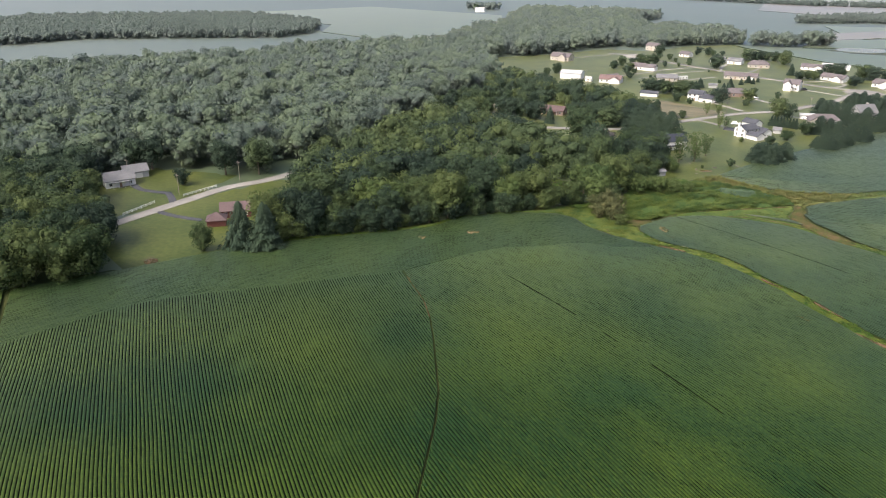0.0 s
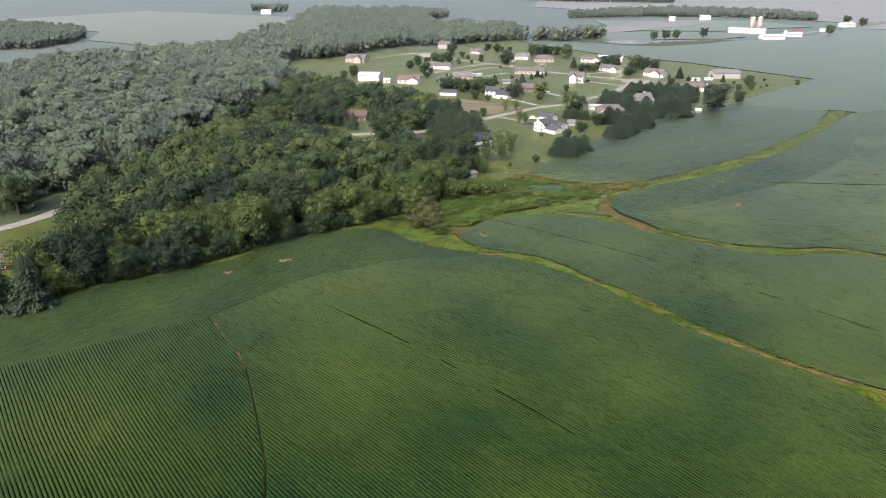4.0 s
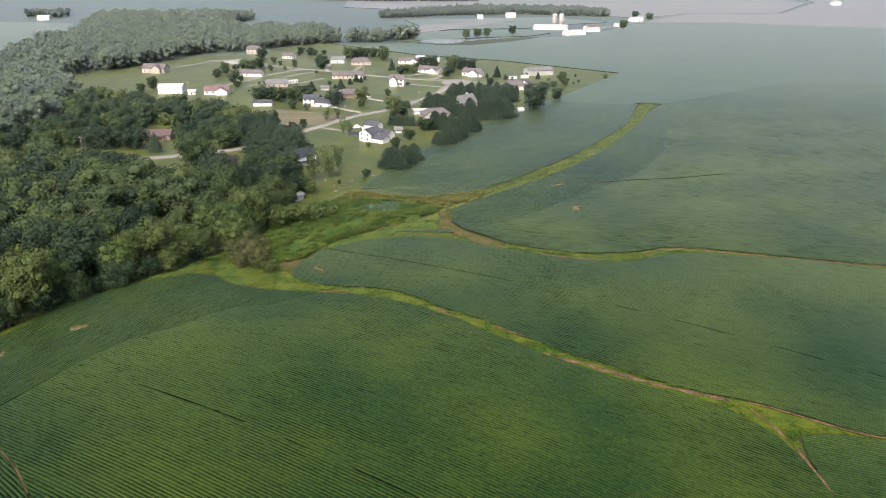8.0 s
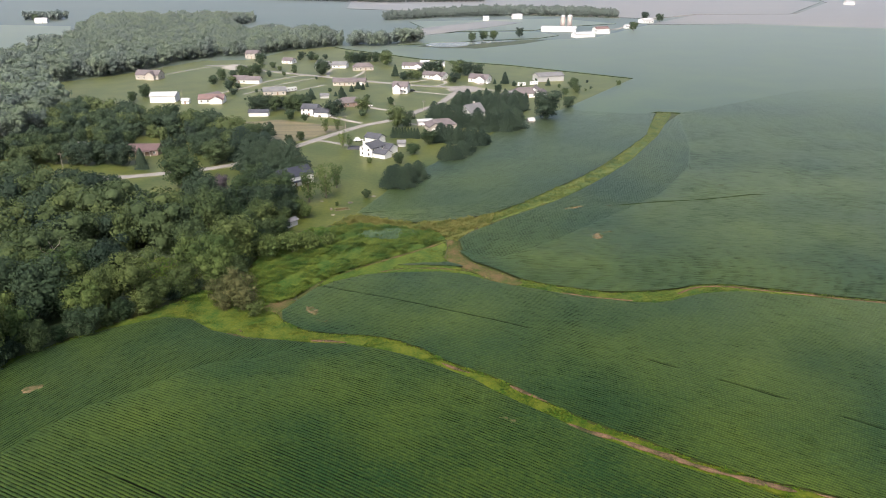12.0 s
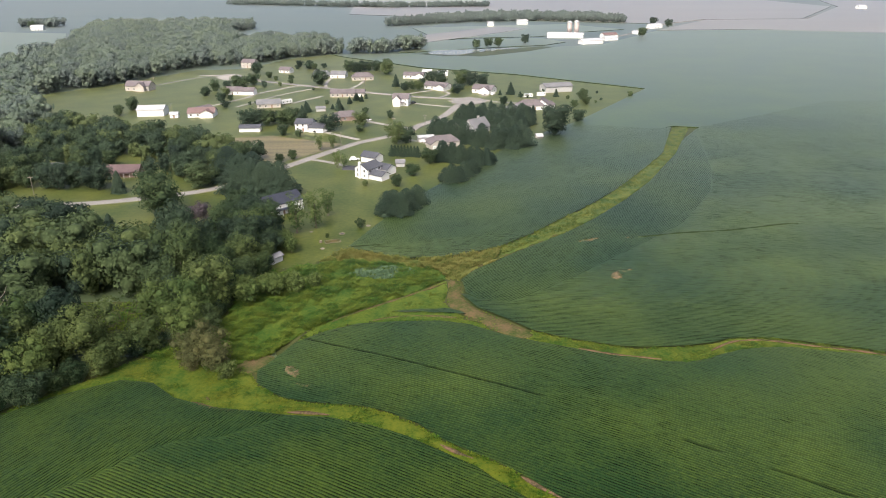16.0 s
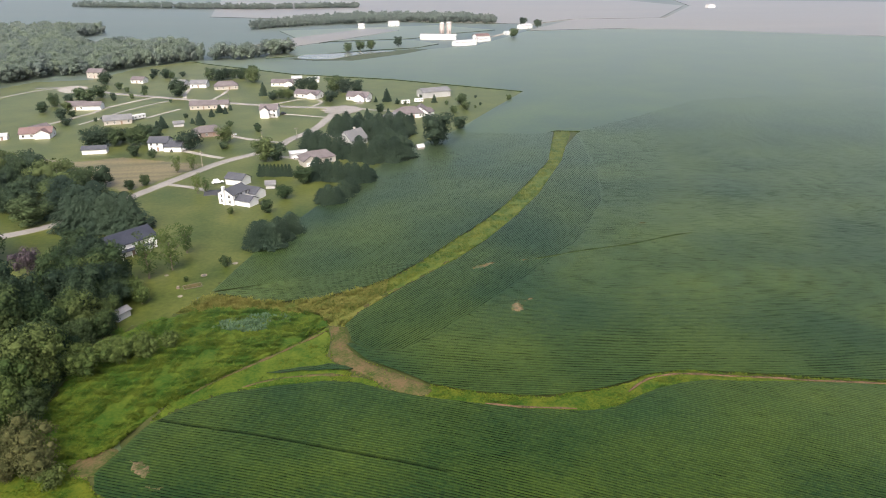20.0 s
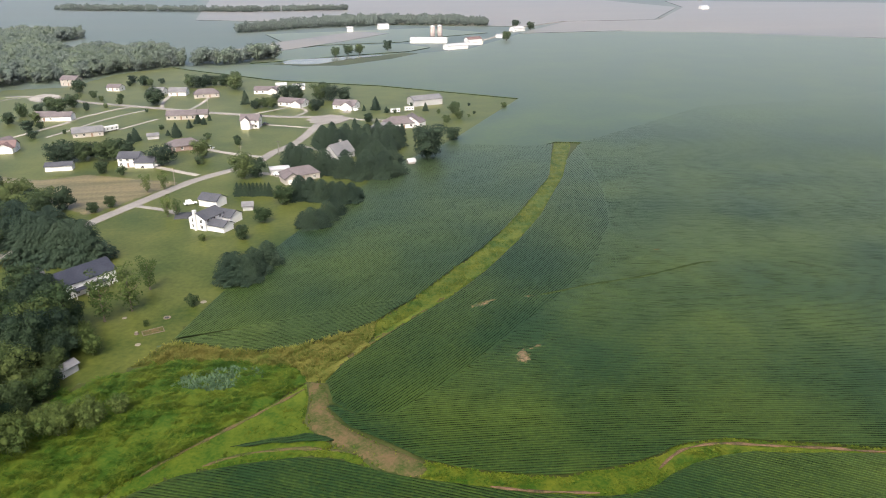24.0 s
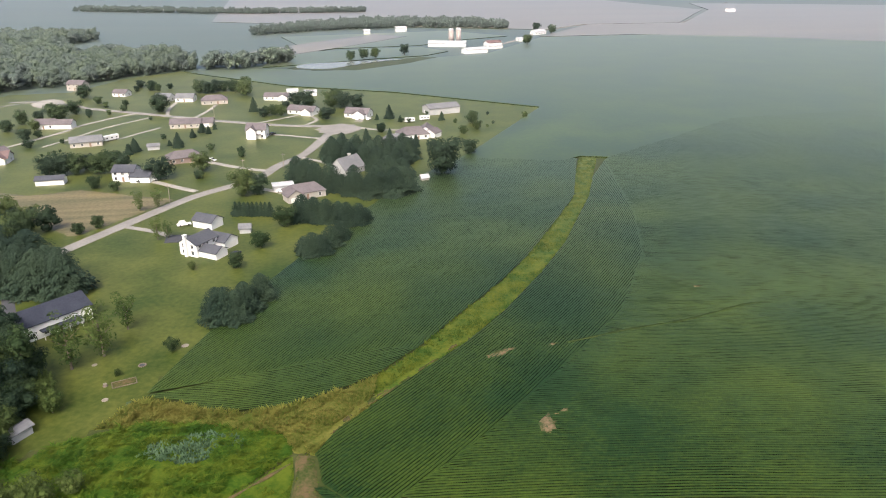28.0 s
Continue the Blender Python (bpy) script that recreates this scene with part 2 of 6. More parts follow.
CAR_DARK = surface("dark_car_paint", (0.03, 0.03, 0.035), (0.05, 0.05, 0.055), 2, 0.5, 0.25, 0.5)
RUBBER = surface("tyre_rubber", (0.02, 0.02, 0.02), (0.035, 0.035, 0.035), 1, 0.2, 0.85, 0.2)
# pale base colour stands in for bright sky reflected in the water
WATER = surface("still_pond_water", (0.22, 0.25, 0.25), (0.30, 0.33, 0.33), 20, 3, 0.02, 1.0)
TARP = surface("turquoise_tarp", (0.12, 0.42, 0.46), (0.2, 0.52, 0.55), 3, 0.5, 0.4, 0.4)

# ---- making meshes ----


def relief(x, y):
    """Height of the rolling ground."""
    return 1.0 * np.exp(-(((x - 90) / 60) ** 2 + ((y - 278) / 41) ** 2)) - 1.3 * np.exp(-(((x + 50) / 36) ** 2 + ((y - 209) / 36) ** 2))


def lift_at(x, y):
    return float(relief(x, y))


def mesh_of(name, verts, faces, material, smooth=False):
    me = bpy.data.meshes.new(name)
    verts = np.asarray(verts, dtype=np.float32)
    if isinstance(faces, np.ndarray):
        n, k = faces.shape
        me.vertices.add(len(verts))
        me.vertices.foreach_set("co", verts.ravel())
        me.loops.add(n * k)
        me.loops.foreach_set("vertex_index", faces.astype(np.int32).ravel())
        me.polygons.add(n)
        me.polygons.foreach_set("loop_start", np.arange(0, n * k, k, dtype=np.int32))
        me.update(calc_edges=True)
    else:
        me.from_pydata([tuple(map(float, v)) for v in verts], [], faces)
    if smooth:
        me.polygons.foreach_set("use_smooth", np.ones(len(me.polygons), dtype=bool))
    me.materials.append(material)
    me.update()
    return me


def thing(name, x, y, z=0.0, turn=0.0, size=(1, 1, 1), label="", category="", group="", kind=""):
    e = new(name)
    e.matrix_world = pose(x, y, z, 0, 0, turn) @ Matrix.Diagonal((*size, 1))
    return tagged(e, label, category, group, kind)


def part(name, data, parent, label="", m=None):
    ob = new(name, data)
    ob.parent = parent
    if m is not None:
        ob.matrix_local = m
    return tagged(ob, label) if label else ob


class Shape:
    """Gathers boxes, prisms and rings into one mesh."""

    def __init__(self):
        self.v, self.f = [], []

    def add(self, verts, faces):
        n = len(self.v)
        self.v += verts
        self.f += [[i + n for i in q] for q in faces]
        return self

    def box(self, x0, x1, y0, y1, z0, z1):
        v = [(x, y, z) for z in (z0, z1) for x, y in ((x0, y0), (x1, y0), (x1, y1), (x0, y1))]
        return self.add(v, [[3, 2, 1, 0], [4, 5, 6, 7], [0, 1, 5, 4], [1, 2, 6, 5], [2, 3, 7, 6], [3, 0, 4, 7]])

    def tube(self, x, y, rings, n=12, cap=True):
        v = [(x + r * math.cos(2 * math.pi * k / n), y + r * math.sin(2 * math.pi * k / n), z) for z, r in rings for k in range(n)]
        f = [[a * n + k, a * n + (k + 1) % n, (a + 1) * n + (k + 1) % n, (a + 1) * n + k] for a in range(len(rings) - 1) for k in range(n)]
        if cap:
            f += [list(range(n - 1, -1, -1)), [(len(rings) - 1) * n + k for k in range(n)]]
        return self.add(v, f)

    def limb(self, p, q, r0, r1, n=6):
        p, q = Vector(p), Vector(q)
        t = (q - p).to_track_quat("Z", "Y").to_matrix()
        v = [tuple(c + t @ Vector((r * math.cos(2 * math.pi * k / n), r * math.sin(2 * math.pi * k / n), 0))) for c, r in ((p, r0), (q, r1)) for k in range(n)]
        return self.add(v, [[k, (k + 1) % n, n + (k + 1) % n, n + k] for k in range(n)] + [list(range(n, 2 * n))])

    def mesh(self, name, material, smooth=False):
        return mesh_of(name, self.v, self.f, material, smooth)


def inside(px, py, poly):
    """Which points lie in the polygon."""
    res = np.zeros(px.shape, dtype=bool)
    n = len(poly)
    for i in range(n):
        (x0, y0), (x1, y1) = poly[i], poly[(i + 1) % n]
        if y0 == y1:
            continue
        res ^= ((y0 > py) != (y1 > py)) & (px < (x1 - x0) * (py - y0) / (y1 - y0) + x0)
    return res


def to_edge(px, py, poly):
    """The nearest points of the polygon's outline, and how far they are."""
    best, bx, by = np.full(px.shape, 1e18), px.copy(), py.copy()
    n = len(poly)
    for i in range(n):
        (x0, y0), (x1, y1) = poly[i], poly[(i + 1) % n]
        dx, dy = x1 - x0, y1 - y0
        s = np.clip(((px - x0) * dx + (py - y0) * dy) / (dx * dx + dy * dy + 1e-9), 0, 1)
        qx, qy = x0 + s * dx, y0 + s * dy
        d = (qx - px) ** 2 + (qy - py) ** 2
        m = d < best
        best, bx, by = np.where(m, d, best), np.where(m, qx, bx), np.where(m, qy, by)
    return bx, by, np.sqrt(best)


def smooth_poly(poly, rounds=2):
    """Rounds the corners of an outline."""
    for _ in range(rounds):
        out = []
        for (x0, y0), (x1, y1) in zip(poly, poly[1:] + poly[:1]):
            out += [(0.75 * x0 + 0.25 * x1, 0.75 * y0 + 0.25 * y1), (0.25 * x0 + 0.75 * x1, 0.25 * y0 + 0.75 * y1)]
        poly = out
    return poly


def wave(x, y, size, seed=0):
    """Cheap smooth noise, about -1 to 1."""
    r = np.random.RandomState(seed)
    out = 0 * x
    for _ in range(6):
        a, f, p = r.uniform(0, 6.28), r.uniform(0.6, 1.8) * 6.28 / size, r.uniform(0, 6.28)
        out = out + np.sin((x * math.cos(a) + y * math.sin(a)) * f + p)
    return out / 3


def grid_mesh(name, X, Y, Z, keep, material, smooth, share=None):
    """A mesh of the quads of a grid that are kept."""
    idx = np.arange(X.size).reshape(X.shape)
    q = np.stack([idx[:-1, :-1], idx[1:, :-1], idx[1:, 1:], idx[:-1, 1:]], -1)[keep]
    used, inv = np.unique(q.ravel(), return_inverse=True)
    V = np.stack([X.ravel()[used], Y.ravel()[used], Z.ravel()[used]], -1)
    F = inv.reshape(-1, 4)
    p, q = V[F[:, 1]] - V[F[:, 0]], V[F[:, 2]] - V[F[:, 0]]
    if (p[:, 0] * q[:, 1] - p[:, 1] * q[:, 0]).sum() < 0:
        F = F[:, ::-1]
    me = mesh_of(name, V, np.ascontiguousarray(F), material, smooth)
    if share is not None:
        me.attributes.new("shade_share", "FLOAT", "POINT").data.foreach_set("value", share.ravel()[used].astype(np.float32))
    return me


def cover(name, poly, step, lift, uneven, material, seed=1, hem=True, smooth=True, **tags):
    """A sheet over the ground inside an outline; its hem goes down to the ground."""
    P = np.array(poly)
    xs = np.arange(P[:, 0].min() - step, P[:, 0].max() + 2 * step, step)
    ys = np.arange(P[:, 1].min() - step, P[:, 1].max() + 2 * step, step)
    X, Y = np.meshgrid(xs, ys, indexing="ij")
    cx, cy = (X[:-1, :-1] + step / 2), (Y[:-1, :-1] + step / 2)
    keep = inside(cx, cy, poly)
    ins = inside(X, Y, poly)
    ex, ey, d = to_edge(X, Y, poly)
    rim = (~ins) | (d < step * 0.35)
    X, Y = np.where(rim, ex, X), np.where(rim, ey, Y)
    rnd = np.random.RandomState(seed).uniform(-1, 1, X.shape)
    Z = relief(X, Y) + lift + uneven * (0.6 * rnd + 0.6 * wave(X, Y, 6 * step, seed))
    if hem:
        Z = np.where(rim, relief(X, Y) + min(0.05, lift), np.maximum(Z, relief(X, Y) + 0.05))
    return tagged(new(name, grid_mesh(name, X, Y, Z, keep, material, smooth)), **tags)


def rows(name, poly, origin, angle, bend, along, material, seed=1, deep=0.5, tracks=(), dark=1.0, **tags):
    """A crop in drilled rows, 0.76 m apart: a ridged canopy inside an outline."""
    u = np.array([math.cos(radians(angle)), math.sin(radians(angle))])
    n = np.array([-u[1], u[0]])
    P = np.array(poly) - np.array(origin)
    L, S = P @ u, P @ n
    S = S - bend * L ** 2
    ls = np.arange(L.min() - along, L.max() + 2 * along, along)
    first, last = math.floor(S.min() / 0.76) - 60, math.ceil(S.max() / 0.76) + 60
    base = np.arange(first, last) * 0.76
    ss = (base[:, None] + np.array([0.0, 0.16, 0.24, 0.69])[None, :]).ravel()
    prof = np.tile(np.array([0.0, 0.0, 1.0, 0.97]), len(base))
    A, B = np.meshgrid(ls, ss, indexing="ij")
    lane = np.zeros(len(ss), bool)
    for tx, ty in tracks:
        off = np.array([tx, ty]) - np.array(origin)
        at = off @ n - bend * (off @ u) ** 2
        lane |= np.abs(ss - at) < 0.13
    PR = np.where(lane[None, :] & (wave(A, B, 26, seed + 4) > -0.1), 0.0, np.broadcast_to(prof, A.shape))
    r = np.random.RandomState(seed)
    A2 = A + r.uniform(-0.25, 0.25, A.shape) * along
    B2 = B + bend * A2 ** 2 + 0.14 * wave(A2, B, 45, seed) + np.where(PR == 0, r.uniform(-0.02, 0.02, A.shape), r.uniform(-0.05, 0.05, A.shape))
    X, Y = origin[0] + A2 * u[0] + B2 * n[0], origin[1] + A2 * u[1] + B2 * n[1]
    keep = inside((X[:-1, :-1] + X[1:, 1:]) / 2, (Y[:-1, :-1] + Y[1:, 1:]) / 2, poly)
    # only what lies near the outline is worked on further
    li = np.where(keep.any(1))[0]
    si = np.where(keep.any(0))[0]
    sl = (slice(li[0], li[-1] + 2), slice(si[0], si[-1] + 2))
    X, Y, PR, keep = X[sl], Y[sl], PR[sl], keep[li[0]:li[-1] + 1, si[0]:si[-1] + 1]
    ins = inside(X, Y, poly)
    ex, ey, d = to_edge(X, Y, poly)
    rim = ~ins
    keep = ins[:-1, :-1] | ins[1:, :-1] | ins[1:, 1:] | ins[:-1, 1:]
    X, Y = np.where(rim, ex, X), np.where(rim, ey, Y)
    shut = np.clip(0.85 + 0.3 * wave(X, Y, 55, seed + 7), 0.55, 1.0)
    # the painted gap shade fades with distance from the origin
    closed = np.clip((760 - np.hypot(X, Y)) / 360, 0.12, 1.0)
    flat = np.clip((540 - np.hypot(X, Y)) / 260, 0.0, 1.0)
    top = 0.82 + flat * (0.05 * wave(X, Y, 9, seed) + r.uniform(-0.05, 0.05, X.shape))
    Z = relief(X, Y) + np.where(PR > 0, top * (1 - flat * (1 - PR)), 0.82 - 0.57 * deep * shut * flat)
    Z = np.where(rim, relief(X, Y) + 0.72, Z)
    # share of painted shade: strong in row gaps, weak random specks on leaves
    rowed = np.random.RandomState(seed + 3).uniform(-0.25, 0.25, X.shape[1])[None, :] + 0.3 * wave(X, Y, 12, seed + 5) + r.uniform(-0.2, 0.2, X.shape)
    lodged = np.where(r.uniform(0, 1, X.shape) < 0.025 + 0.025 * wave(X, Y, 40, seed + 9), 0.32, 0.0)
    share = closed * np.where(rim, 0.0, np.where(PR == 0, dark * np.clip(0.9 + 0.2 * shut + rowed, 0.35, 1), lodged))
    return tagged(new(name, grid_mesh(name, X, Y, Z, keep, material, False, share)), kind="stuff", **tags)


def ribbon(name, line, width, lift, material, ragged=0.02, taper=False, **tags):
    """A road along a line, with an edge of its own."""
    pts = [Vector((x, y, 0)) for x, y in line]
    dense = []
    for i in range(len(pts) - 1):
        a, b, c, d = pts[max(i - 1, 0)], pts[i], pts[i + 1], pts[min(i + 2, len(pts) - 1)]
        k = max(2, int((c - b).length / (1.6 if taper else 4)))
        for j in range(k):
            t = j / k
            dense.append(0.5 * ((2 * b) + (c - a) * t + (2 * a - 5 * b + 4 * c - d) * t * t + (3 * b - a - 3 * c + d) * t ** 3))
    dense.append(pts[-1])
    verts, faces = [], []
    for i, p in enumerate(dense):
        t = (dense[min(i + 1, len(dense) - 1)] - dense[max(i - 1, 0)]).normalized()
        s = Vector((-t.y, t.x, 0))
        wobble = 1 + ragged * (math.sin(i * 1.7) + 0.8 * math.sin(i * 0.6 + 1))
        if taper:
            wobble *= min(1.0, 0.12 + 0.4 * i, 0.12 + 0.4 * (len(dense) - 1 - i))
        for off, h in ((-0.5, -0.12), (-0.5, 0.0), (0.0, 0.06), (0.5, 0.0), (0.5, -0.12)):
            q = p + s * off * width * wobble
            verts.append((q.x, q.y, lift_at(q.x, q.y) + lift + h))
    for i in range(len(dense) - 1):
        for k in range(4):
            a = i * 5 + k
            faces.append([a, a + 5, a + 6, a + 1])
    me = mesh_of(name, verts, [f[::-1] for f in faces], material)
    return tagged(new(name, me), **tags)


def off_lines(x, y, lines, gap):
    """Which points lie further than gap from the lines."""
    ok = np.ones(x.shape, dtype=bool)
    for line in lines:
        for (x0, y0), (x1, y1) in zip(line, line[1:]):
            dx, dy = x1 - x0, y1 - y0
            t = np.clip(((x - x0) * dx + (y - y0) * dy) / (dx * dx + dy * dy + 1e-9), 0, 1)
            ok &= np.hypot(x0 + t * dx - x, y0 + t * dy - y) > gap
    return ok


def tufts(name, polys, per_m2, tall, wide, blades, material, seed, bare=(), clump=0.35, droop=0.0, **tags):
    """Grass and weeds in clumps of blades, as one piece of stuff; none on the bare lines."""
    r = np.random.RandomState(seed)
    vs, fs, n0 = [], [], 0
    for poly in polys:
        P = np.array(poly)
        lo, hi = P.min(0), P.max(0)
        n = int((hi[0] - lo[0]) * (hi[1] - lo[1]) * per_m2)
        x, y = r.uniform(lo[0], hi[0], n), r.uniform(lo[1], hi[1], n)
        ok = inside(x, y, poly) & off_lines(x, y, bare, 0.85)
        x, y = x[ok], y[ok]
        n = len(x)
        h = tall * r.uniform(0.45, 1.2, n) * np.clip(1 + clump * wave(x, y, 14, seed) + clump * wave(x, y, 4.5, seed + 1), 0.25, 2.2)
        z = relief(x, y)
        for _ in range(blades):
            a = r.uniform(0, 6.283, n)
            w = wide * r.uniform(0.5, 1.0, n)
            ca, sa = np.cos(a), np.sin(a)
            lean = r.uniform(0.15, 0.6, n) * h
            b = np.stack([x + sa * w * 0.3, y - ca * w * 0.3, z], -1)
            lft = b + np.stack([-sa * w * 0.6, ca * w * 0.6, h * 0.62], -1) + np.stack([ca * lean * .4, sa * lean * .4, 0 * h], -1)
            rgt = b + np.stack([sa * w * 0.6, -ca * w * 0.6, h * 0.62], -1) + np.stack([ca * lean * .4, sa * lean * .4, 0 * h], -1)
            out = lean * (1 + 1.6 * droop)
            tip = b + np.stack([ca * out, sa * out, h * (1 - 0.45 * droop)], -1)
            vs.append(np.stack([b, rgt, tip, lft], 1).reshape(-1, 3))
            fs.append(n0 + np.arange(4 * n).reshape(-1, 4))
            n0 += 4 * n
    ob = new(name, mesh_of(name, np.concatenate(vs), np.concatenate(fs), material))
    return tagged(ob, kind="stuff", **tags)

# ---- ground and fields ----
near = [-260 + 10 * k for k in range(64)]
xs = np.array([-4600, -3200, -2200, -1500, -1000, -700, -480, -350] + near + [420, 520, 700, 1000, 1500, 2200, 3200, 4600], dtype=float)
ys = np.array([-4600, -3000, -1800, -900, -400, -200] + [-120 + 10 * k for k in range(64)] + [580, 700, 900, 1200, 1600, 2200, 3200, 4700], dtype=float)
GX, GY = np.meshgrid(xs, ys, indexing="ij")
tagged(new("ground", grid_mesh("ground", GX, GY, relief(GX, GY), np.ones((len(xs) - 1, len(ys) - 1), bool), CROP_GREY, True)),
       "wide hazy farmland ground reaching the horizon", "ground", kind="structure")


def flat_field(name, outline, top, material, label, category="field"):
    """A far field: a closed canopy with an edge."""
    n = len(outline)
    v = [(x, y, top) for x, y in outline] + [(x, y, 0.0) for x, y in outline]
    area = sum(a[0] * b[1] - b[0] * a[1] for a, b in zip(outline, outline[1:] + outline[:1]))
    f = [list(range(n)) if area > 0 else list(range(n - 1, -1, -1))]
    f += [[i, (i + 1) % n, n + (i + 1) % n, n + i] for i in range(n)]
    me = mesh_of(name, v, f, material)
    me.materials.append(CROP_EDGE)
    for k in range(1, len(f)):
        me.polygons[k].material_index = 1
    return tagged(new(name, me), label, category, kind="stuff")


DITCH_S = [(-64, 193), (-54, 189.3), (-46, 188), (-36, 186.5), (-26.8, 185), (-17.3, 181.8), (-9.5, 178), (-2, 172.8), (5.1, 168), (9.1, 163.6), (14.2, 159.2), (20.4, 154.2), (26.1, 148.9), (31.7, 145.1), (37.1, 141.5), (42.3, 138.2), (47.5, 135.5), (52.5, 133), (57.3, 130.5), (61.6, 127.1), (65.5, 121.5), (67.8, 117), (69, 113)]
DITCH_N = [(-47.8, 204.8), (-46.4, 199.5), (-38.9, 193), (-30.7, 190.8), (-21, 189.4), (-14.6, 187), (-6.6, 181.7), (-2.1, 177), (3.8, 172.8), (8, 170.5), (14.7, 164.9), (20.9, 158.9), (26.8, 153.5), (32.5, 149.3), (38.2, 146.2), (43.4, 142.3), (48.4, 138.6), (53.6, 136.3), (58.4, 133.4), (63.5, 131.8), (68, 130), (72.6, 127.3), (77.4, 124.2), (82.1, 121.2), (87, 118.4), (94.1, 117.4), (140, 106), (200, 95)]
DITCH_E = [(69.8, 112), (71.8, 118.6), (75.3, 119.6), (81, 119), (86.4, 117.4), (94, 116), (140, 104.8), (200, 93.8)]
BROOK_S = [(-47, 206.5), (-45, 210.5), (-41.2, 219), (-33.9, 224.7), (-25.8, 228.4), (-14.3, 229.2), (-2.6, 229), (4.7, 227), (12.9, 221.5), (19.6, 218.3), (27.4, 215.3), (33.6, 212.8), (39.7, 210.4), (45.9, 209), (51.9, 207.4), (58.2, 207), (63.9, 208.6), (67.1, 210.5), (73.3, 212.9), (80.4, 214.1), (87, 214.1), (92.8, 212.4), (101.5, 211), (109.3, 209.3), (117, 207.6), (126.5, 205), (200, 184.5)]
BROOK_N = [(3.2, 254), (2.6, 246), (4.4, 243), (7.5, 237), (15, 230.4), (21.5, 223.6), (28.1, 220.1), (34.5, 217.6), (40.9, 215.5), (47.3, 214.3), (54, 214.6), (60.8, 215.1), (68, 216.8), (72.6, 218.9), (78.2, 219.2), (84.1, 219), (93.4, 216.4), (103.2, 213.8), (110.3, 211.4), (117.9, 209.8), (127.6, 207.1), (200, 187)]
STRIP_W = [(-36.4, 282.2), (-28.6, 280.1), (-19.8, 274.6), (-12.9, 273.3), (-3.4, 274.5), (7.9, 278.4), (17.1, 283.9), (27.4, 293.6), (42.1, 312), (56.9, 329.9), (72.4, 351.5), (94.5, 388.2), (108.6, 412.6), (119, 442), (131, 473)]
STRIP_E = [(2.7, 255.6), (7.3, 263.3), (14.5, 270.3), (22.5, 278.6), (29.4, 284.8), (40.6, 295), (54.2, 310.6), (72.2, 335.7), (88.3, 360.9), (104.1, 391.1), (114.9, 411.4), (126.2, 439), (137.6, 466), (140, 474)]
TURN = [(16.9, 239.9), (32.4, 251.8), (46.2, 264.3), (60.8, 278.8), (73, 291), (86, 304.5), (96, 321), (111.4, 348), (124, 385), (134, 430), (142, 466)]
LAWN_EDGE = [(-37, 285.5), (-24.3, 318), (-8.7, 352.5), (12.6, 396), (41.8, 447), (78.3, 493), (150, 612)]
WOOD_EDGE = [(-189, 52.6), (-173, 80), (-164, 98), (-150, 120), (-120, 151), (-112, 160), (-106, 178), (-92, 192), (-79, 200), (-71, 199)]
KINK = [(-98.5, 123), (-91.5, 116.8), (-82.7, 109.6), (-75.3, 101.3), (-68.7, 92.4), (-61.9, 82.4), (-54.8, 72), (-49.8, 62.6), (-46, 53.8), (-41, 42), (-30, 15)]
HEADLAND = [(-160, 32), (-153, 60), (-146.7, 71.6), (-133.8, 85.6), (-119.7, 100.9), (-109.5, 111.9), (-98.5, 123), (-86, 148.5), (-79.6, 157.4), (-69, 165.1), (-64, 172), (-58, 176), (-48, 178), (-36.2, 186)]

cover("field_margin", [(-200, 40), (-174, 84), (-152, 124), (-122, 156), (-106, 180), (-92, 200), (-84, 216), (-66, 226), (-62, 262), (-40, 276), (-38, 287), (-24, 320), (-9, 354), (40, 448), (76, 492), (140, 480), (203, 513), (260, 555), (368, 564), (431, 588), (431, 280), (331, 150), (202, 188), (202, 94), (182, 28), (60, 12), (-40, -12), (-150, -12)],
      7.0, 0.03, 0.0, GROUND, 1, hem=False, label="rough grassy soil under and between the crops", category="ground", kind="structure")

SOY_TAG = dict(category="soybean field", label="dark green soybean crop in curved drilled rows")
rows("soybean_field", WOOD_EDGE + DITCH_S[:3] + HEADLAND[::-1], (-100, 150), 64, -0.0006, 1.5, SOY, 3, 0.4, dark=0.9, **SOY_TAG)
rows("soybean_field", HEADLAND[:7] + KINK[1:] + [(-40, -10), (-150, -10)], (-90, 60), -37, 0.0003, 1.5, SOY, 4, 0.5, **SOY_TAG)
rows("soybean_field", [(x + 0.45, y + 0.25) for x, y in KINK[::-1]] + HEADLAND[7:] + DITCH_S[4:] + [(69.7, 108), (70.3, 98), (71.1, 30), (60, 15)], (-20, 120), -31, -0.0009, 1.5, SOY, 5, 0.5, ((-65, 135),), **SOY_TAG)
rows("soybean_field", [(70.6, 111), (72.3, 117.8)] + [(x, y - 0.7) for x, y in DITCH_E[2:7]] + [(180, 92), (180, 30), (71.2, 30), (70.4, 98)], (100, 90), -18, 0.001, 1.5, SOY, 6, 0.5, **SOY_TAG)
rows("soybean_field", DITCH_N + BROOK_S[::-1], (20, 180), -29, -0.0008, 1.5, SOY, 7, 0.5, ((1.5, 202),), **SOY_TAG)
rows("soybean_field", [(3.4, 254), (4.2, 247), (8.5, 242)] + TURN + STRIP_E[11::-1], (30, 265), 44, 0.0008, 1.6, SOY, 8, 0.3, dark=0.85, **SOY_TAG)
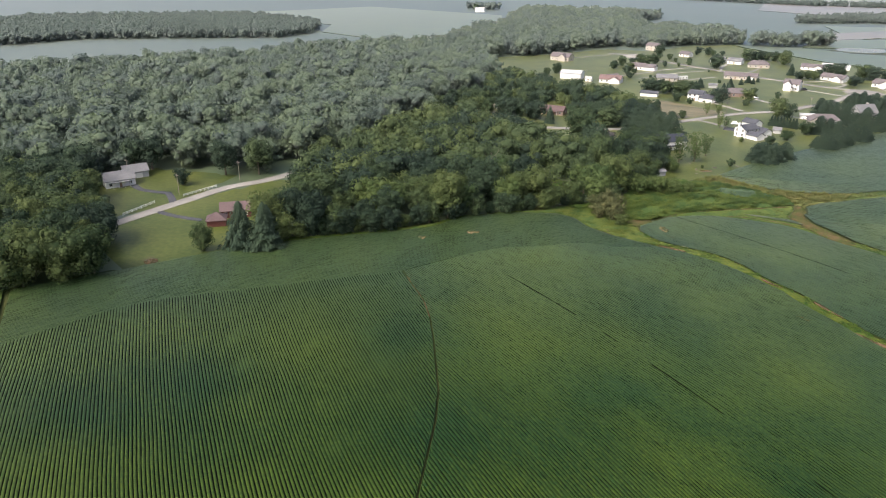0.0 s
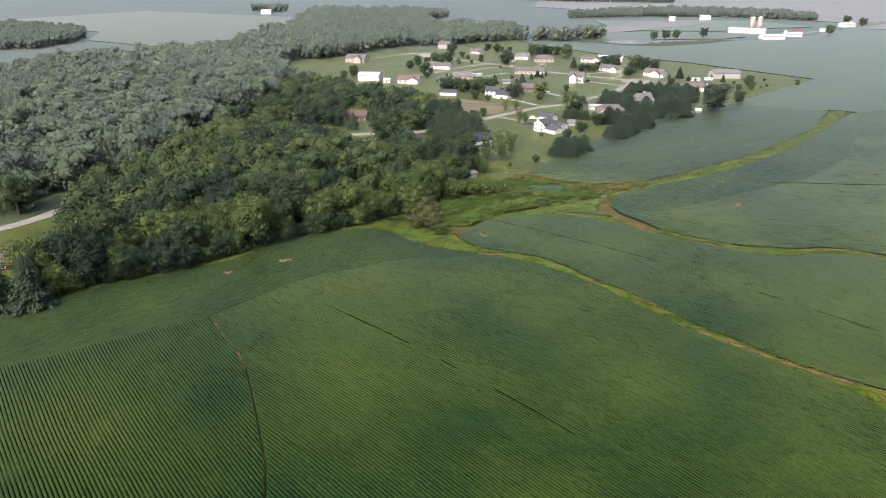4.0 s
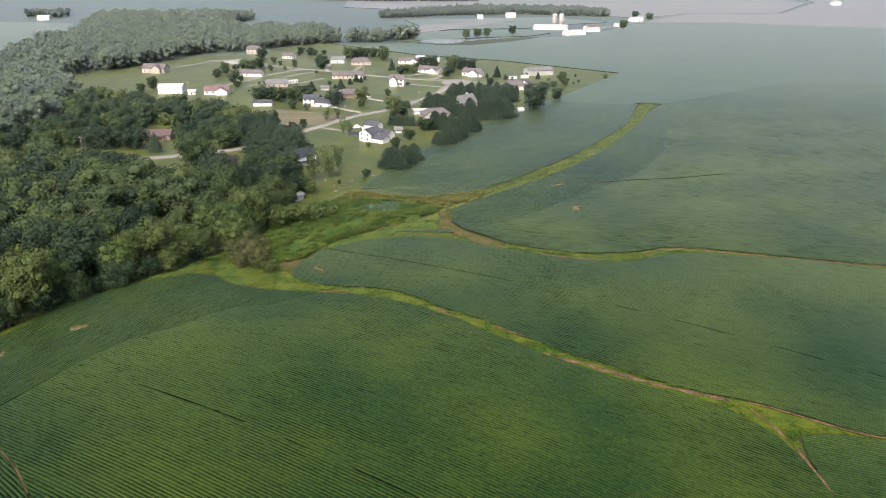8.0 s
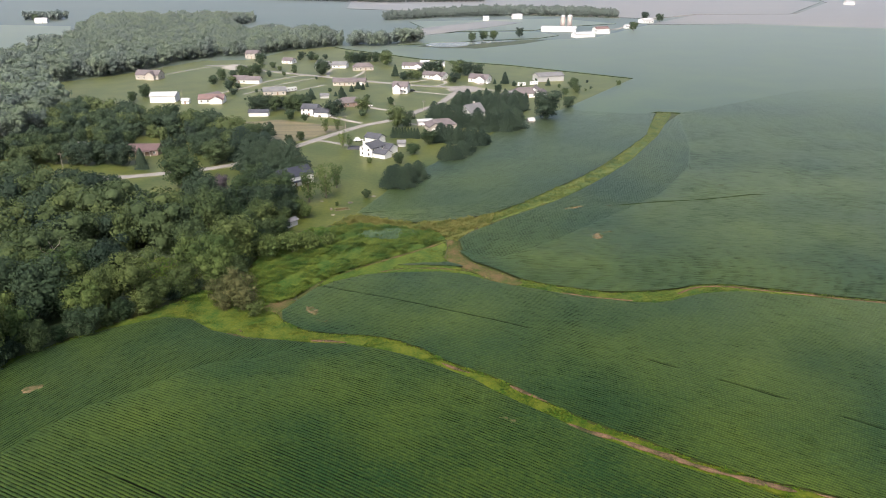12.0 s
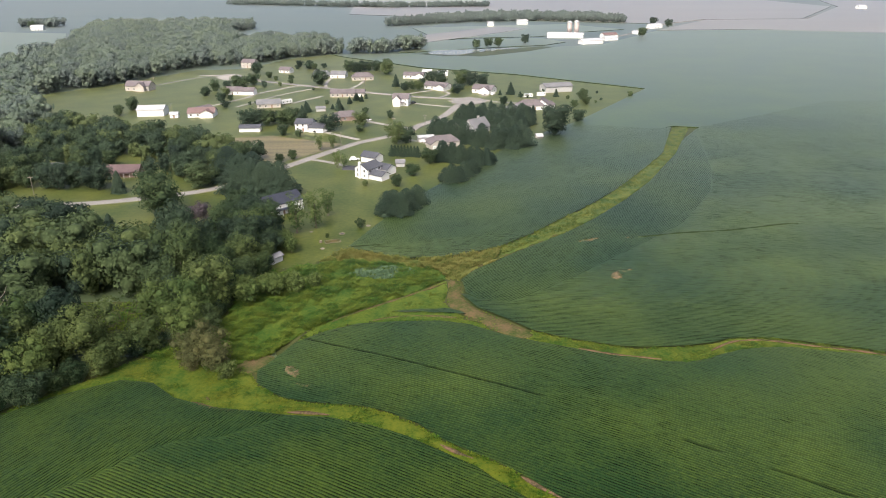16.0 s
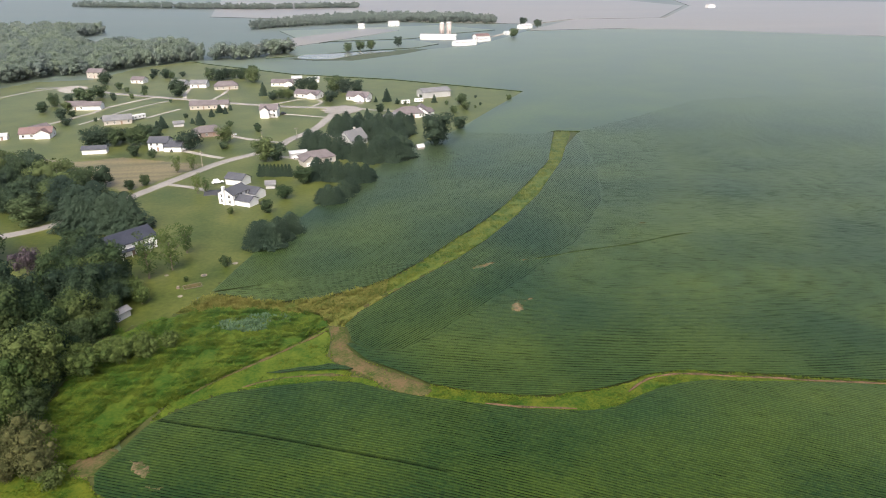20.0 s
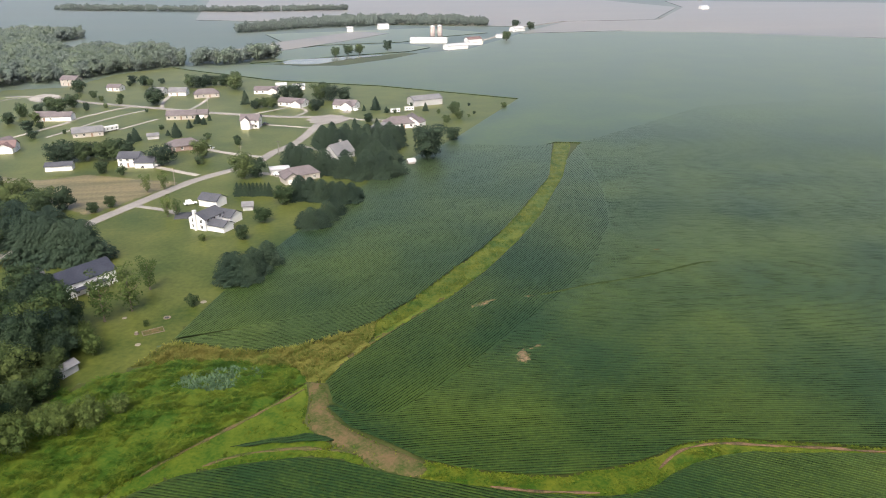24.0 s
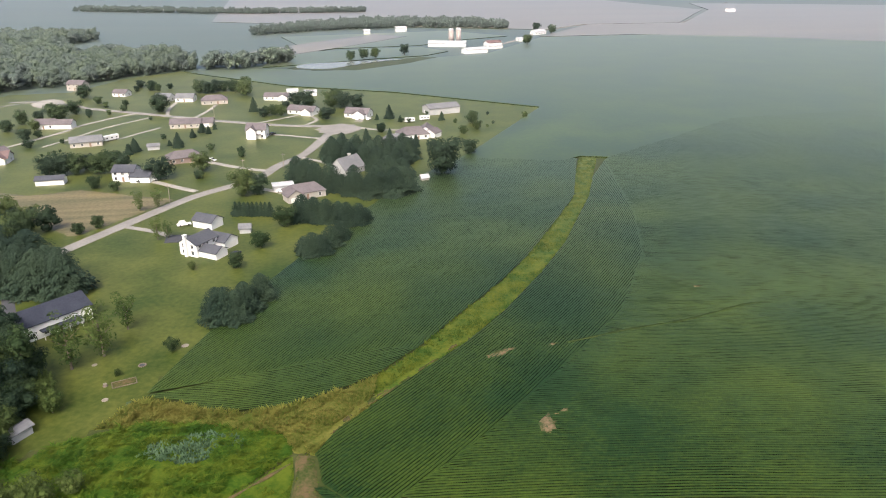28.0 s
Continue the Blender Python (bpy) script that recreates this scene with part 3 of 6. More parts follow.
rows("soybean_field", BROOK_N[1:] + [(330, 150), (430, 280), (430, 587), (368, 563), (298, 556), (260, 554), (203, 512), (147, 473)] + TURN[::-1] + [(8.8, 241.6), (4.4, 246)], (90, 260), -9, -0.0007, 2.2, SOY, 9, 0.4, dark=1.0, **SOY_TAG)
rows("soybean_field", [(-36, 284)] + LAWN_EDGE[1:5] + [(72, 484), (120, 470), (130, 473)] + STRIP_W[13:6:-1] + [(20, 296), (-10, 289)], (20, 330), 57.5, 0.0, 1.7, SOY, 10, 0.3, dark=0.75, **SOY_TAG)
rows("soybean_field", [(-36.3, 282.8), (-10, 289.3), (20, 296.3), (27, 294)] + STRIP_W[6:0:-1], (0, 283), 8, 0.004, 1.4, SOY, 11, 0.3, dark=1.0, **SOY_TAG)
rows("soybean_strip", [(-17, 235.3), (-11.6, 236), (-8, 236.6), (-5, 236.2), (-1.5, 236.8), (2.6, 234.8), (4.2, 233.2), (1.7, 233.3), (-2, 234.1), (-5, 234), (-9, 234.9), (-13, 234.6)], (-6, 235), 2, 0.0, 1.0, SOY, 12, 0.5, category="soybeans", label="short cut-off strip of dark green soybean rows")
flat_field("soybean_field", [(71, 482), (120, 468), (133, 476.5), (147, 472), (203, 510.5), (260, 552.5), (298, 554.5), (368, 561.5), (428, 585), (428, 280), (329, 151), (262, 166), (201, 187), (262, 150), (420, 110), (900, 300), (900, 860), (722, 935), (560, 1060), (444, 1112), (292, 1105), (250, 1040), (180, 930), (120, 905), (85, 862), (30, 818), (-25, 838), (-60, 846), (-129, 843), (-111, 821), (-25.3, 735), (56.5, 690.3), (149.8, 611), (79, 493.5)],
           0.75, SOY_FAR, "wide blue-green soybean field under haze", "soybean field")
flat_field("soybean_field", [(-400, 0), (-250, 48), (-190, 51), (-161, 32), (-150, -11), (-40, -11), (-29, 14), (60, 14), (72, 29), (181, 29), (181, 91), (201, 94), (262, 80), (420, 30), (420, -300), (-400, -300)], 0.75, SOY_FAR, "soybean field running on behind", "soybean field")
flat_field("soybean_field", [(-58, 858), (-20, 872), (50, 905), (110, 925), (140, 960), (115, 1010), (-40, 985), (-55, 925)], 0.7, SOY_FAR, "blue-green crop beside the farm pond", "soybean field")
flat_field("soybean_field", [(-20, 1010), (115, 1030), (180, 1090), (250, 1130), (180, 1230), (-60, 1180)], 0.7, SOY_FAR, "blue-green crop beyond the farm silos", "soybean field")
flat_field("crop_field", [(292, 1112), (444, 1118), (722, 941), (905, 866), (1500, 700), (1700, 1500), (900, 1900), (810, 1630), (596, 1305), (426, 1300)], 0.6, CROP_PALE, "pale tan ripening crop field under haze", "field")
flat_field("crop_field", [(330, 1222), (424, 1310), (588, 1308), (800, 1640), (700, 2600), (-300, 2600), (-200, 1500), (100, 1330)], 0.6, CROP_PALE, "pale pinkish ripening crop field under haze", "field")
flat_field("crop_field", [(-600, 270), (-470, 460), (-490, 520), (-610, 634), (-626, 632), (-806, 498), (-832, 378), (-700, 250)], 0.6, CROP_GREY, "pale field behind the woodland", "field")
flat_field("soybean_field", [(-400, 650), (-425, 700), (-445, 800), (-460, 915), (-560, 1120), (-900, 1200), (-1000, 900), (-690, 815), (-630, 720)], 0.7, SOY_FAR, "grey-green crop beyond the wood", "soybean field")

flat_field("crop_field", [(-85, 990), (-20, 1085), (70, 1192), (112, 1150), (30, 1036), (-40, 952)], 0.9, CROP_PALE, "pale tan strip of ripening crop by the farm", "field")

# lawns and hay
cover("lawn", [(-36, 283.5)] + [(x + 2.6, y - 1.2) for x, y in LAWN_EDGE[1:]] + [(57, 691), (-25, 736), (-112, 822), (-131, 848), (-172, 808), (-195, 738), (-240, 733), (-280, 648), (-330, 583), (-300, 556), (-238, 484), (-226, 400), (-216, 330), (-205, 318), (-120, 283), (-90, 275), (-62, 262), (-44, 268)], 5.0, 0.09, 0.03, LAWN, 2,
      label="mown green lawns between the houses", category="lawn", kind="structure")
cover("lawn", [(-212, 92), (-173, 79), (-164, 97), (-149, 120), (-165, 150), (-193, 182), (-204, 176), (-213, 130)], 4.0, 0.09, 0.03, LAWN, 3, label="mown lawn beside the red house", category="lawn", kind="structure")
cover("lawn", [(-219, 106), (-262, 122), (-272, 160), (-222, 174), (-214, 140)], 4.0, 0.07, 0.03, LAWN, 4, label="mown lawn round the farmhouse", category="lawn", kind="structure")
cover("hay_field", [(-158, 470), (-122, 453), (-103, 459), (-80, 447), (-58, 437), (-66, 424), (-87, 394), (-112, 420), (-138, 442)], 3.0, 0.22, 0.05, HAY, 5, label="tan cut hay stubble beside the road", category="field", kind="stuff")

# weeds along the ditches, the wet meadow, bare soil
weed_a = DITCH_S[3:] + DITCH_E + DITCH_N[:1:-1]
corner = [(-91, 196), (-104, 181.5), (-92, 192.4), (-79, 200.4), (-71, 198.3), (-64, 193.5), (-54, 189.7), (-46, 188.4), (-36, 187), (-30.7, 190.5), (-38.9, 193), (-46.4, 199.5), (-51, 207.6), (-58, 209), (-66, 212), (-80, 209)]
brook_a = BROOK_S[9:] + BROOK_N[:4:-1]
strip_a = STRIP_W[6:] + STRIP_E[:1:-1]
wet = [(-80, 213), (-64, 205), (-52, 209), (-47, 213), (-42, 222), (-38, 228), (-30, 234), (-20, 241.5), (-10, 249), (-1.5, 257.5), (-4, 264), (-16, 268), (-30, 272), (-45, 270), (-58, 262), (-62, 245), (-66, 225)]
reed = [(x, y - 0.3) for x, y in STRIP_W[:7]] + [(14.5, 270.5), (7.3, 263.5), (2.7, 256), (-1.5, 257.5), (-4, 264), (-16, 268), (-30, 272), (-44, 272)]
# bare soil along the ditches: line and width
BARE = [([(-59.3, 191.5), (-52.1, 188.6), (-44.1, 187.6)], 1.6), ([(-36.4, 187.2), (-31.7, 186.9), (-26.9, 185.9)], 2.0), ([(-2.3, 175), (0.9, 172.6), (4.4, 170.6)], 1.8), ([(13.4, 165.2), (17.2, 161.8), (21, 158.9)], 1.9),
        ([(24.3, 150.8), (28.3, 148), (33.1, 145.9), (37.5, 143.1), (42.8, 140), (47.9, 137), (53.1, 134.6), (58.3, 132.4), (63, 130.4)], 2.2), ([(66.1, 129.9), (70, 128.3), (72.6, 126.7), (76.7, 124), (82, 120.6), (88, 117.7), (94, 116.7)], 1.0),
        ([(66, 127), (68, 121.5), (69.3, 116), (69.8, 111), (70.2, 105), (70.4, 101)], 1.0), ([(32.4, 213.8), (39.7, 211.2), (45.9, 209.8), (52, 208.4)], 1.2), ([(65.6, 212.5), (70.4, 215.9), (74.9, 217.6), (82.2, 217.6), (92.4, 214.9), (102.8, 212.3), (109.1, 210.2), (126, 206), (160, 196.7)], 1.15)]
bare_lines = [line for line, w in BARE]
cover("weed_strip", weed_a, 1.1, 0.45, 0.18, WEED, 6, label="bright yellow-green weeds along a field ditch", category="weeds", kind="stuff")
cover("weed_strip", brook_a, 1.1, 0.45, 0.18, WEED, 7, label="yellow-green weeds along a winding field ditch", category="weeds", kind="stuff")
cover("grass_waterway", strip_a, 1.6, 0.5, 0.2, WEED, 8, label="rank yellow-green grass waterway between soybean fields", category="grass", kind="stuff")
cover("weed_strip", corner, 1.1, 0.45, 0.18, WEED, 14, label="bright green weeds at the corner of the copse", category="weeds", kind="stuff")
edge_weeds = [(-151, 118.6), (-121, 149.6), (-113, 159.8), (-107, 176.5), (-104, 181), (-108, 178.6), (-115, 162.4), (-123.4, 152.6), (-153, 121.6)]
cover("weed_strip", edge_weeds, 1.0, 0.5, 0.2, WEED, 15, label="narrow strip of green weeds along the copse", category="weeds", kind="stuff")
cover("wet_meadow", wet, 1.0, 0.42, 0.4, MEADOW, 9, label="lush green weeds on a wet meadow", category="weeds", kind="stuff")
cover("reed_bed", reed, 1.2, 0.5, 0.25, REED, 10, label="tawny reeds at the corner of the field", category="reeds", kind="stuff")
cover("glade", [(-120, 232), (-104, 222), (-92, 214), (-79, 212), (-78, 230), (-92, 243), (-118, 243)], 2.0, 0.15, 0.1, GROUND, 12, label="green glade among the trees", category="grass", kind="structure")
tufts("weed_clumps", [weed_a, brook_a, corner, edge_weeds], 7.0, 0.7, 0.4, 4, WEED, 21, bare_lines, droop=0.6, label="clumps of bright weeds in the ditches", category="weeds")
tufts("waterway_grass", [strip_a], 4.5, 0.8, 0.36, 4, WEED, 22, [[(5, 262), (13, 270.8), (20, 277.8), (30, 287.3), (42, 298.5)]], label="clumps of rank grass in the waterway", category="grass")
tufts("meadow_weeds", [wet], 8.5, 0.98, 0.36, 5, MEADOW, 23, clump=0.75, droop=0.7, label="tall leafy weeds on the wet meadow", category="weeds")
tufts("glade_weeds", [[(-118, 233), (-104, 224), (-92, 216), (-80, 213), (-79, 229), (-92, 241), (-116, 241)]], 2.4, 0.8, 0.5, 4, MEADOW, 26, label="leafy weeds in the glade", category="weeds")
tufts("reed_stems", [reed], 6, 1.35, 0.3, 4, REED, 24, droop=0.35, bare= [[(-1, 257), (5, 262), (13, 270.8), (18, 276)]], label="tall tawny reed stems", category="reeds")
tufts("sedge_patch", [[(-29, 265), (-19, 266.5), (-11, 263), (-13, 257.5), (-24, 257), (-33, 261)]], 4.0, 1.2, 0.5, 5, GLAUCOUS, 25, label="blue-green sedge patch in the wet meadow", category="weeds")


def soil_patch(x, y, rx, ry, turn, seed, lift=0.62):
    """A ragged bare spot where the crop has failed."""
    r = random.Random(seed)
    out = []
    for k in range(22):
        a = 2 * math.pi * k / 22
        q = 0.55 + 0.6 * r.random()
        px, py = rx * q * math.cos(a), ry * q * math.sin(a)
        c, s = math.cos(radians(turn)), math.sin(radians(turn))
        out.append((x + px * c - py * s, y + px * s + py * c))
    out = smooth_poly(out, 2)
    return cover("bare_soil_patch", out, 0.8, lift, 0.12, FAILED, seed, hem=True, label="bare brown soil spot in the soybean crop", category="soil", group="bare soil patches", kind="stuff")


for k, (x, y, rx, ry, turn) in enumerate([(-96, 164, 3.8, 2.4, 30), (-108, 150, 2.5, 2, 10), (11.8, 152.2, 4.5, 1.1, -30), (51.5, 257.5, 2.6, 4.6, -10), (56, 261.5, 3.4, 1.2, 25), (48.3, 288.4, 6.5, 2.0, 25), (62.6, 290, 3.0, 1.1, 10),
                                          (116.5, 318, 2.8, 1.4, 0), (126, 312, 2, 1, 0), (60, 243.5, 1.6, 0.8, 0), (-39.2, 205, 3.8, 2.4, -50), (-34.5, 198, 3.6, 0.9, -20), (-57, 193, 3, 0.9, -25), (-94, 119.5, 2.6, 0.8, -40), (-84, 110.5, 2.2, 0.6, -42)]):
    soil_patch(x, y, rx * 1.05, ry * 1.05, turn, 40 + k, 0.86)
trampled = smooth_poly([(-1.5, 258), (2.7, 256), (3.4, 248.4), (3.6, 243), (7.4, 236.7), (14.7, 230), (21.4, 223.2), (29, 218.8), (20, 218.6), (13.6, 222), (9, 227.6), (3.8, 232.4), (0.6, 236.5), (-1.8, 241), (-0.7, 249)])
cover("bare_track", trampled, 1.0, 0.4, 0.12, WORN, 61, label="bare trampled soil where the ditches meet", category="soil", kind="stuff")
shoulder = [(-41, 220.5), (-34, 226), (-26, 229.3), (-14, 230.2), (-2, 230), (4.5, 228), (11.5, 223), (9, 227.4), (3.6, 232.2), (0.3, 236.5), (-2.1, 241), (-1.2, 250), (-1.7, 257), (-10, 249), (-20, 241.5), (-30, 234), (-38, 228)]
cover("rough_grass", shoulder, 1.2, 0.32, 0.12, MEADOW, 63, label="rough green grass beside the field tip", category="grass", kind="stuff")
TRACKS = [([(-22, 230.6), (-15, 232.6), (-5, 232.6), (3, 230.8), (8, 228.4)], 1.0), ([(-33.5, 230), (-28.5, 234.6), (-19, 241.2), (-9, 248.6), (-2, 254)], 0.9), ([(5, 262), (13, 270.8), (20, 277.8), (30, 287.3), (42, 298.5)], 1.7)]
for line, w in TRACKS:
    ribbon("worn_track", line, w * 0.8, 0.38, WORN, 0.35, True, label="brown worn wheel track through the weeds", category="track", kind="structure")
tufts("stray_weeds", [trampled], 1.3, 0.4, 0.35, 4, WEED, 28, label="stray weeds on the trampled soil", category="weeds")
tufts("track_weeds", [shoulder], 5.0, 0.4, 0.3, 4, WEED, 27, label="scattered weeds on the worn ground", category="weeds")
cover("bare_track", smooth_poly([(-55, 207), (-51, 212.5), (-46, 213.5), (-43.5, 211), (-46, 206), (-49, 203.5), (-52, 204)]), 0.9, 0.5, 0.08, WORN, 62, label="bare soil at the tip of the field", category="soil", kind="stuff")
for line, w in BARE:
    ribbon("ditch_bank", line, w * 0.55, 0.66, SOIL, 0.35, True, label="bare reddish soil bank of a ditch", category="ditch bank", kind="structure")
ribbon("bare_track", [(x + 0.2, y + 0.1) for x, y in KINK[1:4]], 0.36, 0.5, SOIL, 0.5, True, label="thin line of bare soil where two drillings meet", category="soil", kind="structure")
ribbon("field_swale", [(66, 290), (73, 291.5), (82.8, 293.8), (92.1, 295.2), (101.9, 296.9), (112.8, 300.3), (122.1, 303.3), (129, 304.5)], 0.8, 0.92, CROP_EDGE, 0.35, True, label="dark shallow swale winding through the soybeans", category="swale", kind="structure")

# ---- roads ----
ROAD_TAG = dict(category="road", kind="structure")
ribbon("road", [(-214, 84), (-213.4, 110), (-213, 129), (-211.5, 158), (-204.5, 177), (-201, 212), (-201, 246), (-201.5, 270), (-203, 298), (-199, 318), (-184, 329), (-166, 332), (-150, 334.5), (-132, 340.5), (-111, 350), (-96, 364), (-83, 387), (-59, 428), (-49, 442), (-28, 463), (-19, 485), (-7.5, 505), (1, 535), (7, 560), (9, 572)], 5.6, 0.2, ASPHALT, label="pale grey country road through the houses", **ROAD_TAG)
ribbon("road", [(-160, 662), (-108, 630), (-68, 605), (-23, 582), (9, 573)], 5.4, 0.24, ASPHALT, label="pale grey side road with cul-de-sac", **ROAD_TAG)
cover("parking_lot", smooth_poly([(-211, 692), (-201, 712), (-184, 696), (-180, 664), (-200, 672)], 1), 3.0, 0.2, 0.02, CONCRETE, 64, label="pale paved turning place by the wood", category="paving", kind="structure")
v, n = [(11.5 + (12.5 + 1.8 * math.sin(2.1 * k)) * math.cos(2 * math.pi * k / 32), 565 + (14.5 + 1.5 * math.cos(1.7 * k)) * math.sin(2 * math.pi * k / 32), 0.3) for k in range(32)], 32
tagged(new("cul_de_sac", mesh_of("cul_de_sac", v + [(x, y, 0.05) for x, y, z in v], [list(range(32))] + [[k, 32 + k, 32 + (k + 1) % 32, (k + 1) % 32] for k in range(32)], ASPHALT)), "round pale asphalt turning place", "road", kind="structure")
DRIVES = [([(-170, 548), (-157, 574), (-151.6, 586), (-148, 601), (-139.5, 616), (-129.5, 631), (-122, 638)], 3.6, CONCRETE), ([(-150, 546), (-140.2, 567.6), (-132.2, 589), (-120.7, 608), (-110, 622)], 2.6, CONCRETE), ([(-124, 556), (-114, 560), (-106, 573), (-96.7, 588)], 3.0, CONCRETE),
          ([(-77, 469), (-64, 457), (-52, 447)], 4.0, CONCRETE), ([(-56, 500), (-40, 486), (-24, 476)], 4.0, CONCRETE), ([(-72, 405), (-66, 401.5), (-58.7, 397), (-52, 391)], 3.2, ASPHALT), ([(-53, 388), (-47.5, 388), (-42, 385)], 9.5, DARK_ASPHALT), ([(-28, 558), (-1, 543), (2, 541)], 3.2, CONCRETE),
          ([(18, 574), (33, 560), (48, 556), (52, 545)], 3.6, CONCRETE), ([(24, 585), (26, 594)], 6.0, CONCRETE), ([(-226, 698), (-205, 697), (-178, 680), (-160, 662)], 5.0, ASPHALT), ([(-252, 626), (-225, 680), (-205, 697)], 3.0, ASPHALT),
          ([(-226, 140), (-240, 137), (-249, 140)], 3.4, DARK_ASPHALT), ([(-213, 131), (-222, 137), (-228, 140)], 3.4, DARK_ASPHALT), ([(-212, 122), (-200, 122), (-189, 124)], 3.2, DARK_ASPHALT), ([(-96, 364), (-91, 349), (-84, 332), (-79, 324)], 4.2, DARK_ASPHALT), ([(-24, 446), (-18, 442), (-14, 438)], 4.0, CONCRETE), ([(-9, 500), (2, 489), (10, 474)], 3.2, CONCRETE), ([(-100, 625), (-104, 650), (-104, 680)], 3.2, CONCRETE), ([(-82, 612), (-76, 640), (-74, 662)], 3.2, CONCRETE), ([(-40, 591), (-22, 606), (-14, 614)], 3.2, CONCRETE), ([(-10, 578), (-2, 596), (-8, 612)], 3.0, CONCRETE)]
for line, w, m in DRIVES:
    ribbon("driveway", line, w * 0.82, 0.16, m, label="dark asphalt driveway" if m is DARK_ASPHALT else "pale driveway to a house", category="driveway", group="driveways", kind="structure")
ribbon("farm_road", [(200, 1005), (250, 1075), (300, 1165), (332, 1215), (426, 1305), (470, 1306), (592, 1302)], 6, 0.3, CONCRETE, label="pale gravel farm road in the haze", **ROAD_TAG)
ribbon("farm_road", [(592, 1302), (690, 1440), (812, 1620), (1000, 1900)], 9, 0.3, CONCRETE, label="pale gravel road in the haze", **ROAD_TAG)

# ---- trees ----


def leaf_cloud(r, lobes, count, size, flat=0.0):
    """Bent leaf sprays over rounded lobes: arrays of vertices and triangles."""
    k = r.choice(len(lobes), count, p=np.array([q[3] ** 2 for q in lobes]) / sum(q[3] ** 2 for q in lobes))
    L = np.array(lobes)[k]
    d = r.normal(size=(count, 3))
    d[:, 2] = d[:, 2] * 0.9 + 0.25
    d /= np.linalg.norm(d, axis=1)[:, None]
    c = L[:, :3] + d * L[:, 3:4] * r.uniform(0.84, 1.1, (count, 1)) * np.array([1, 1, 0.9 - flat])
    nrm = d + r.normal(size=(count, 3)) * 0.24
    nrm /= np.linalg.norm(nrm, axis=1)[:, None]
    a = np.cross(nrm, r.normal(size=(count, 3)))
    a /= np.linalg.norm(a, axis=1)[:, None]
    b = np.cross(nrm, a)
    s = size * r.uniform(0.6, 1.25, (count, 1))
    V = np.stack([c + (a * math.cos(t) + b * math.sin(t)) * s * r.uniform(0.55, 1.15, (count, 1)) + nrm * s * up for t, up in ((0.0, 0.2), (1.5, -0.25), (3.1, 0.2), (4.7, -0.25))], 1).reshape(-1, 3)
    base = np.arange(count)[:, None] * 4
    return V, (base + np.array([[0, 1, 2, 0, 2, 3]])).reshape(-1, 3)


PHI = (1 + 5 ** 0.5) / 2
ICO_V = np.array([(-1, PHI, 0), (1, PHI, 0), (-1, -PHI, 0), (1, -PHI, 0), (0, -1, PHI), (0, 1, PHI), (0, -1, -PHI), (0, 1, -PHI), (PHI, 0, -1), (PHI, 0, 1), (-PHI, 0, -1), (-PHI, 0, 1)]) / math.sqrt(1 + PHI ** 2)
ICO_F = np.array([(0, 11, 5), (0, 5, 1), (0, 1, 7), (0, 7, 10), (0, 10, 11), (1, 5, 9), (5, 11, 4), (11, 10, 2), (10, 7, 6), (7, 1, 8), (3, 9, 4), (3, 4, 2), (3, 2, 6), (3, 6, 8), (3, 8, 9), (4, 9, 5), (2, 4, 11), (6, 2, 10), (8, 6, 7), (9, 8, 1)])


def crown(seed, count, size, lobes_n=16, wide=0.36, low=0.28, core=0.52, cone=0.0):
    """A leafy crown for a tree one unit tall: lobes, sprays on them and a dark heart."""
    r = np.random.RandomState(seed)
    lobes = [(0, 0, 0.60, wide * 0.66), (0, 0, 0.42, wide * 0.5)]
    for k in range(lobes_n):
        a = 2.4 * k + r.uniform(-0.6, 0.6)
        z = low + 0.1 + (0.84 - low - 0.1) * (k + r.uniform(0, 0.8)) / lobes_n
        mid = (z - 0.58) / 0.42
        reach = wide * math.sqrt(max(0.08, 1 - mid * mid)) * r.uniform(0.35, 0.86) * (1 + cone * (0.55 - z))
        lobes.append((reach * math.cos(a), reach * math.sin(a), z, wide * r.uniform(0.26, 0.46) * (1 - 0.5 * cone * max(0.0, z - 0.4))))
    V, F = leaf_cloud(r, lobes, count, size)
    vs, fs, n = [V], [F], len(V)
    for x, y, z, q in lobes:
        vs.append(ICO_V * q * core * r.uniform(0.85, 1.1, (12, 1)) + np.array([x, y, z]))
        fs.append(ICO_F + n)
        n += 12
    return np.concatenate(vs), np.concatenate(fs)


